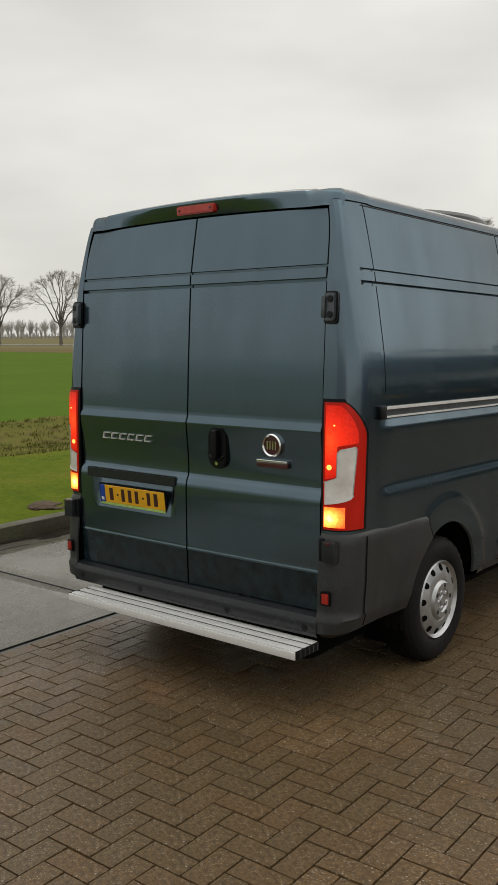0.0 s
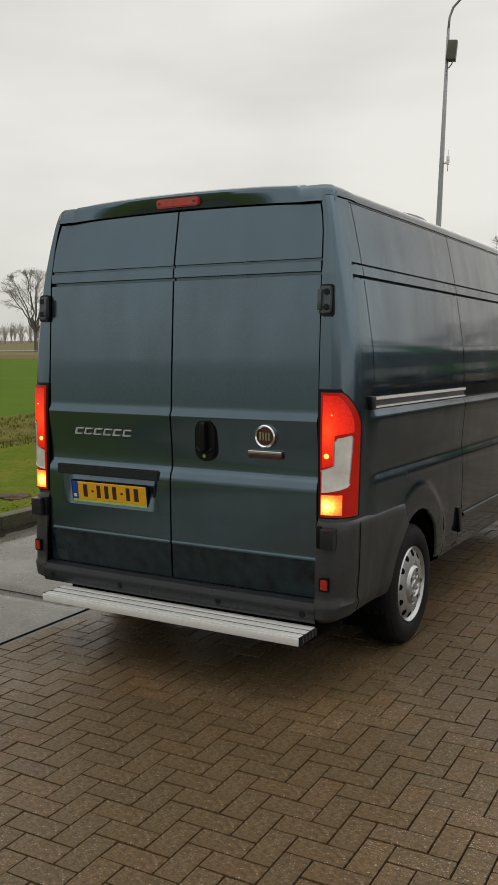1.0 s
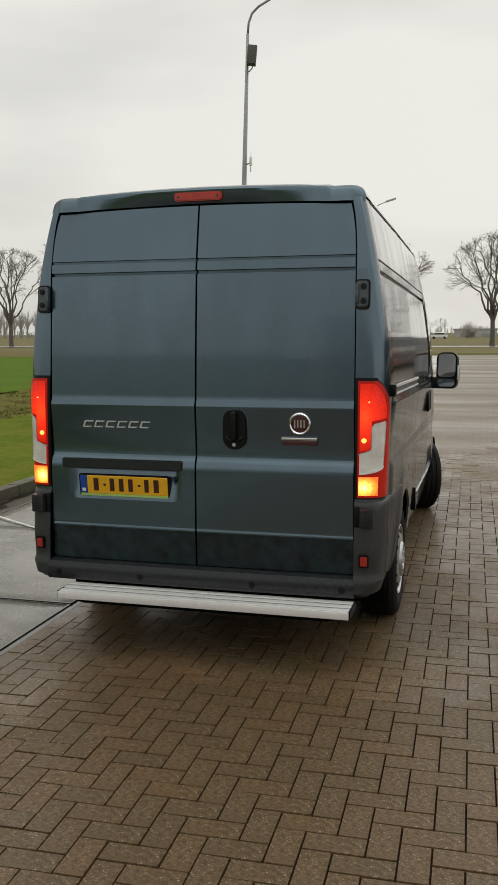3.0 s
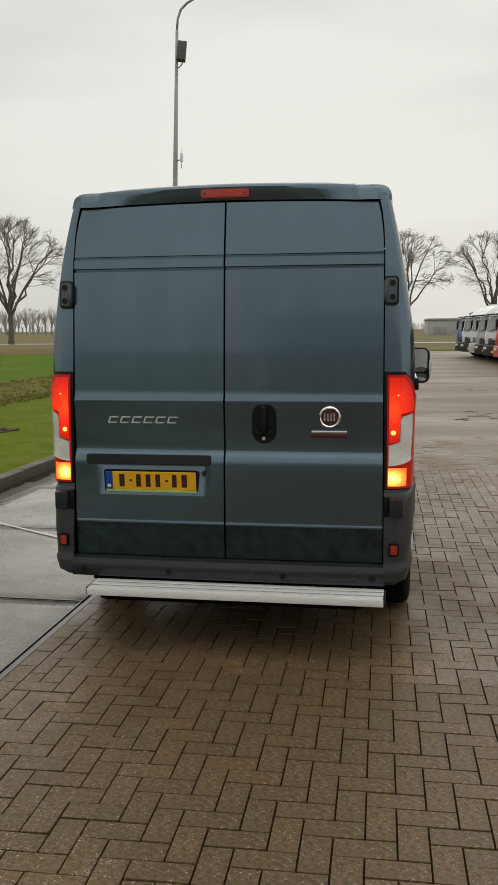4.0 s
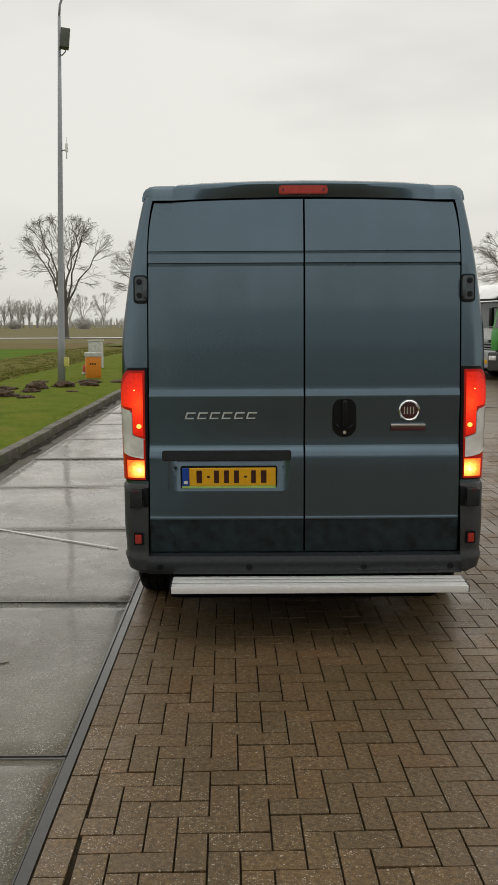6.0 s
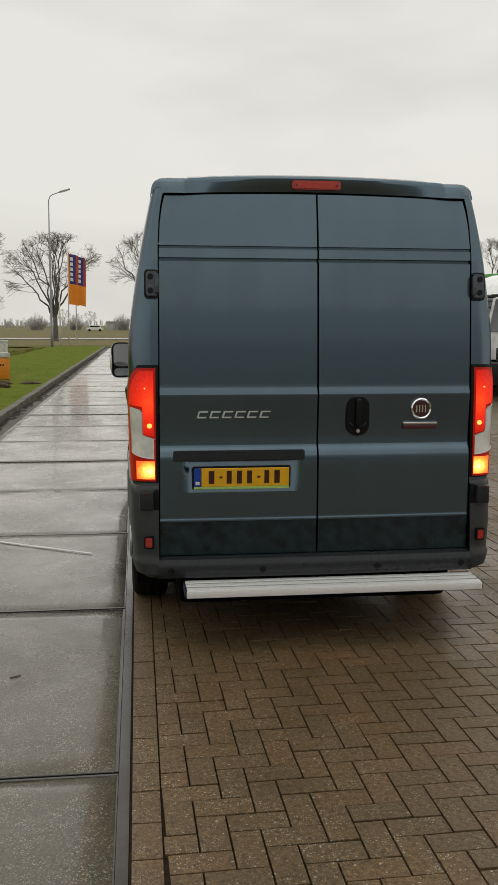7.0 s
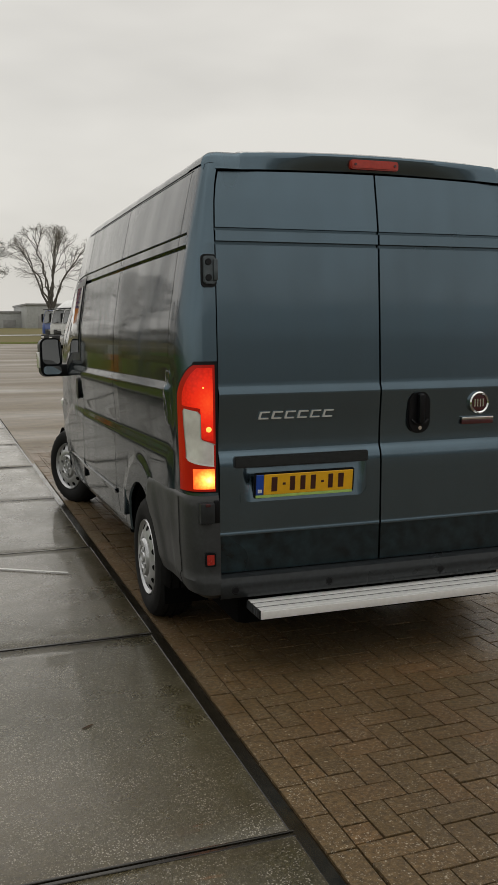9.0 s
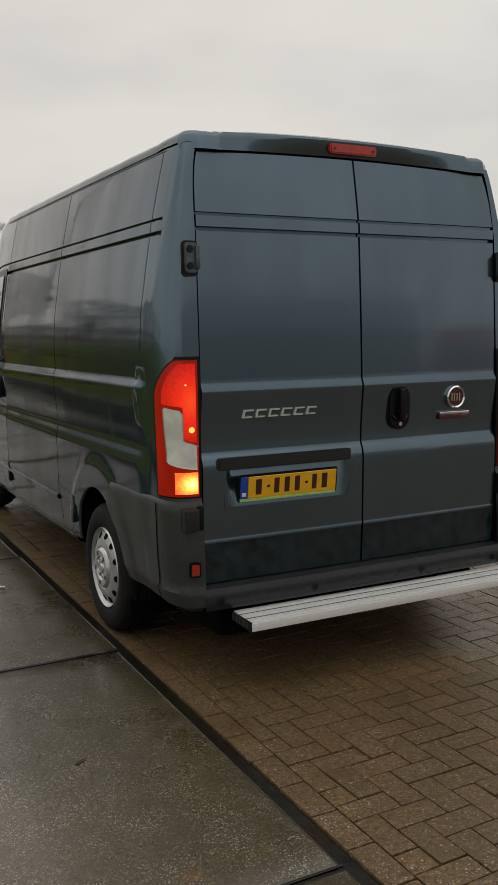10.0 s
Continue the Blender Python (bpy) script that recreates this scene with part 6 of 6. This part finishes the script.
th_b = lathe_bm([(0.06, 0.26), (0.135, 0.25), (0.10, 0.16), (0.14, 0.12), (0.14, 0.02)], 20, "x")
th_me = bpy.data.meshes.new("hub")
finish(th_b, th_me)
th_me.materials.append(M_STEEL)


def truck(x, y, turn, colour, low, label, roof_h=3.0, fairing=True, box=None, box_h=3.4, top=None):
    """A cab-over truck whose front faces its own -y."""
    t = thing("truck", pose(x, y, 0, 0, 0, turn), label, "truck", "row of parked trucks")
    prof = [(0.0, 0.95), (-0.02, 1.55), (0.16, 2.35), (0.34, roof_h - 0.12), (0.55, roof_h), (1.85, roof_h), (1.95, roof_h - 0.1), (1.95, 0.95)]
    b = bmesh.new()
    rows = []
    for xx, ins in ((-1.22, 0.06), (-1.16, 0.0), (-0.6, -0.05), (0.0, -0.07), (0.6, -0.05), (1.16, 0.0), (1.22, 0.06)):
        rows.append([b.verts.new((xx * (1 - 0.05 * smooth(1.6, 3.0, z)), yy + (ins if yy < 0.5 else 0), z - (0.05 if z > 2.8 and ins > 0.03 else 0))) for yy, z in prof])
    for p, q in zip(rows, rows[1:]):
        for k in range(len(prof)):
            b.faces.new((p[k], p[(k + 1) % len(prof)], q[(k + 1) % len(prof)], q[k]))
    b.faces.new(rows[0])
    b.faces.new(rows[-1][::-1])
    bmesh.ops.recalc_face_normals(b, faces=b.faces)
    cabin = part("cab", b, colour, t, sharp=28)
    ws = grid_bm(steps(-1.03, 1.03, 8), steps(1.58, 2.32, 4), lambda xx, z: (xx, -0.075 + 0.24 * (z - 1.55) / 0.8 * 0.85 + 0.085 * (xx / 1.1) ** 2 - 0.055, z))
    part("windscreen", ws, M_SCREEN, cabin, "dark windscreen")
    for s in (-1, 1):
        part("side_window", box_bm(s * 1.20 - 0.025, s * 1.20 + 0.025, 0.32, 1.05, 1.60, 2.22, 0.02), M_SCREEN, cabin)
        m_ = part("mirror", box_bm(s * 1.34 - 0.07, s * 1.34 + 0.07, 0.02, 0.12, 1.62, 2.14, 0.03), M_BLACK, cabin)
        part("mirror_arm", box_bm(min(s * 1.12, s * 1.34), max(s * 1.12, s * 1.34), 0.06, 0.10, 2.12, 2.16, 0.01), M_BLACK, m_)
        part("headlight", box_bm(s * 0.96 - 0.17, s * 0.96 + 0.17, -0.165, -0.05, 0.66, 0.80, 0.04), M_LENS, cabin, "clear headlight")
        part("corner_panel", box_bm(s * 1.02 - 0.16, s * 1.02 + 0.16, -0.06, 0.10, 0.93, 1.50, 0.05), colour, cabin)
        part("step_panel", box_bm(s * 1.19 - 0.04, s * 1.19 + 0.04, 0.15, 0.55, 0.38, 0.95, 0.03), low, cabin)
    part("visor", box_bm(-0.98, 0.98, -0.06, 0.16, 2.37, 2.43, 0.02), M_BLACK, cabin)
    for s in (-0.5, 0.35):
        wiper = part("wiper", tube_bm([(s, -0.16, 1.56), (s + 0.42, -0.12, 1.66)], 0.014, 6), M_BLACK, cabin)
    part("bumper", box_bm(-1.22, 1.22, -0.14, 0.35, 0.36, 0.90, 0.08, 3), low, t)
    gr = part("grille", box_bm(-0.74, 0.74, -0.085, 0.0, 0.90, 1.22, 0.03), M_BLACK, cabin, "black slatted grille")
    part("emblem", box_bm(-0.24, 0.24, -0.11, -0.08, 1.13, 1.20, 0.02), M_STEEL, gr)
    for k in range(3):
        part("slat", box_bm(-0.70, 0.70, -0.105, -0.080, 0.925 + 0.085 * k, 0.955 + 0.085 * k, 0.008), low if low is not M_BLACK else M_STEP, gr)
    part("number_plate", box_bm(-0.27, 0.27, -0.155, -0.135, 0.50, 0.62, 0.006), M_PLATE, t)
    if fairing:
        f = bmesh.new()
        pr = [(0.40, roof_h - 0.02), (0.60, roof_h + 0.20), (0.95, roof_h + 0.40), (1.35, roof_h + 0.52), (1.82, roof_h + 0.57), (1.87, roof_h - 0.02)]
        rr = [[f.verts.new((xx * k_, yy, z)) for yy, z in pr] for xx, k_ in ((-1.12, 1.0), (-0.92, 1.0), (0.0, 1.0), (0.92, 1.0), (1.12, 1.0))]
        for i_ in (0, 4):
            for v in rr[i_]:
                if v.co.z > roof_h:
                    v.co.z -= 0.12
        for p, q in zip(rr, rr[1:]):
            for k in range(len(pr)):
                f.faces.new((p[k], p[(k + 1) % len(pr)], q[(k + 1) % len(pr)], q[k]))
        f.faces.new(rr[0])
        f.faces.new(rr[-1][::-1])
        bmesh.ops.recalc_face_normals(f, faces=f.faces)
        part("roof_fairing", f, top or colour, cabin, sharp=50)
    for wx in (-1.0, 1.0):
        for wy in (1.25, 5.0):
            w = share("wheel", tw_me, t, pose(wx, wy, 0.5, 0, 0, 0 if wx > 0 else 180))
            share("hub", th_me, w)
    part("chassis", box_bm(-0.42, 0.42, 0.6, 6.6, 0.62, 0.92, 0.03), M_DARK, t)
    part("fuel_tank", box_bm(-1.15, -0.5, 2.3, 3.7, 0.42, 0.98, 0.08), M_STEEL, t)
    if box is not None:
        part("load_box", box_bm(-1.25, 1.25, 2.15, 8.2, 1.05, box_h, 0.03), box, t, "tall box body")
    return t


def row_at(k):
    return 4.83 + 0.19 * k, 51.7 - 2.67 * k


ROW = [(T_BLUE, M_BLACK, "parked truck with a blue and white cab", 2.45, False, T_WHITE), (T_WHITE, M_BLACK, "parked white truck with dark bumper", 2.5, True, None), (T_WHITE, T_GREY, "parked white truck with grey bumper", 2.5, True, None),
       (T_GREY, M_BLACK, "parked silver truck with dark bumper", 2.5, True, None), (T_WHITE, M_BLACK, "parked white truck with black grille", 2.5, True, None), (T_RED, T_RED, "parked tall red truck", 2.75, True, None),
       (T_WHITE, M_BLACK, "parked white truck with black grille", 2.5, True, T_WHITE), (T_ORANGE, M_BLACK, "parked bright orange truck with dark bumper", 2.65, False, None), (T_WHITE, M_BUMPER, "parked white truck with grey bumper", 2.45, True, None),
       (T_WHITE, M_BUMPER, "parked white truck with roof fairing", 2.45, True, None), (T_GREEN, M_BUMPER, "parked green truck with white roof fairing", 2.45, True, None), (T_WHITE, T_GREY, "parked white truck with a green box body", 2.4, False, T_GREEN),
       (T_GREEN, M_BUMPER, "parked green and white truck", 2.45, False, T_GREEN), (T_WHITE, M_BUMPER, "parked white truck with pale box body", 2.5, True, T_WHITE), (T_WHITE, M_BLACK, "parked white truck with dark bumper", 2.5, True, None),
       (T_GREY, M_BUMPER, "parked silver truck with pale box body", 2.45, False, T_WHITE), (T_WHITE, M_BLACK, "parked white truck with dark bumper", 2.5, True, None), (T_BLUE, M_BLACK, "parked blue truck with dark bumper", 2.5, False, None)]
for k, (c, low, lab, rh, fair, bx) in enumerate(ROW):
    tx, ty = row_at(k)
    truck(tx, ty, -70 + 3 * math.sin(k * 2.3), c, low, lab, rh, fair, bx, 3.2, T_WHITE if c is T_GREEN else None)
truck(17.0, -17.5, -125, T_RED, M_BLACK, "parked red truck at the far side of the yard", 3.0, True, T_RED)


# ---- block paving in herringbone, piece by piece ----
PB = 0.108
paving = new("block_paving")
tagged(paving, "wet brown concrete block paving in herringbone", "paving", kind="structure")


def paver_mesh(name, lx, ly, seed):
    """One block: flat top, chamfered edges, sides that run down into the joint."""
    rnd_ = random.Random(seed)
    g, c = 0.0032, 0.0006
    x0, x1, y0, y1 = g, lx - g, g, ly - g
    t = [rnd_.uniform(-0.0012, 0.0012) for _ in range(4)]
    vs = [(x0 + c, y0 + c, t[0]), (x1 - c, y0 + c, t[1]), (x1 - c, y1 - c, t[2]), (x0 + c, y1 - c, t[3]),
          (x0, y0, -0.0025), (x1, y0, -0.0025), (x1, y1, -0.0025), (x0, y1, -0.0025), (x0, y0, -0.03), (x1, y0, -0.03), (x1, y1, -0.03), (x0, y1, -0.03)]
    fs = [(0, 1, 2, 3)]
    for k in range(4):
        n = (k + 1) % 4
        fs += [(4 + k, 4 + n, n, k), (8 + k, 8 + n, 4 + n, 4 + k)]
    return vs, fs


TURN_C, TURN_S = math.cos(radians(1.2)), math.sin(radians(1.2))
PAVE_O = (-0.795, -1.313)
EDGE_ROW = EDGE_X + 0.045
PAVE_X0, PAVE_X1, PAVE_Y0, PAVE_Y1 = EDGE_ROW + PB, 12.0, -9.0, 12.0


def laid(u, v):
    """From the pattern's own axes, which lie a little askew, to the yard."""
    return PAVE_O[0] + TURN_C * u - TURN_S * v, PAVE_O[1] + TURN_S * u + TURN_C * v


def herringbone():
    """Cells of 2:1 blocks: lying blocks start where -(i + j) % 4 == 1, standing ones where it is 3."""
    for j in range(-76, 150):
        for i in range(-8, 126):
            k = -(i + j) % 4
            if k == 1:
                yield i * PB, j * PB, 2 * PB, PB
            elif k == 3:
                yield i * PB, j * PB, PB, 2 * PB


lying = [mesh_of("block", *paver_mesh("block", 2 * PB, PB, s), M_PAVER, smooth=False) for s in range(3)]
standing = [mesh_of("block", *paver_mesh("block", PB, 2 * PB, s + 9), M_PAVER, smooth=False) for s in range(3)]
big_v, big_f = [], []
singles = 0
rnd = random.Random(21)


def lay_rest(corner, vs, fs, lx, dz, tip, turned):
    """Adds one block to the joined rest, cut off straight at the paving's edges."""
    i0 = len(big_v)
    for a, b, c in vs:
        x, y = laid(corner[0] + a, corner[1] + b) if turned else (corner[0] + a, corner[1] + b)
        if turned:
            x, y = min(max(x, PAVE_X0 + 0.003), PAVE_X1), min(max(y, PAVE_Y0), PAVE_Y1)
        big_v.append((x, y, c + dz + (a - lx / 2) * radians(tip) * 0.6))
    big_f.extend(tuple(i0 + q for q in f) for f in fs)


for u, v, lx, ly in herringbone():
    ends = [laid(u + a, v + b) for a in (0, lx) for b in (0, ly)]
    ins = [PAVE_X0 <= x <= PAVE_X1 and PAVE_Y0 <= y <= PAVE_Y1 for x, y in ends]
    if not any(ins) or max(x for x, y in ends) < PAVE_X0 + 0.02:
        continue
    x, y = ends[0]
    dz = max(-0.0015, min(0.003, rnd.gauss(0.0006, 0.0011) + 0.002 * noise.noise((x * 0.9, y * 0.9, 2.0))))
    tip = max(-0.5, min(0.5, rnd.gauss(0, 0.28)))
    if all(ins) and singles < 300 and -0.1 < x < 1.5 and -2.35 < y < -0.6:
        me = (lying if lx > ly else standing)[rnd.randrange(3)]
        share("block", me, paving, pose(x, y, dz, 0, tip * 0.6, 1.2))
        singles += 1
        continue
    lay_rest((u, v), *paver_mesh("block", lx, ly, rnd.randrange(999)), lx, dz, tip, True)
row_y = PAVE_Y0
while row_y < PAVE_Y1:
    lay_rest((EDGE_ROW, row_y), *paver_mesh("block", PB, 2 * PB, rnd.randrange(999)), PB, rnd.uniform(-0.001, 0.002), rnd.gauss(0, 0.2), False)
    row_y += 2 * PB
rest = new("blocks", mesh_of("blocks", big_v, big_f, M_PAVER, smooth=False))
rest.parent = paving
rest["kind"] = "stuff"
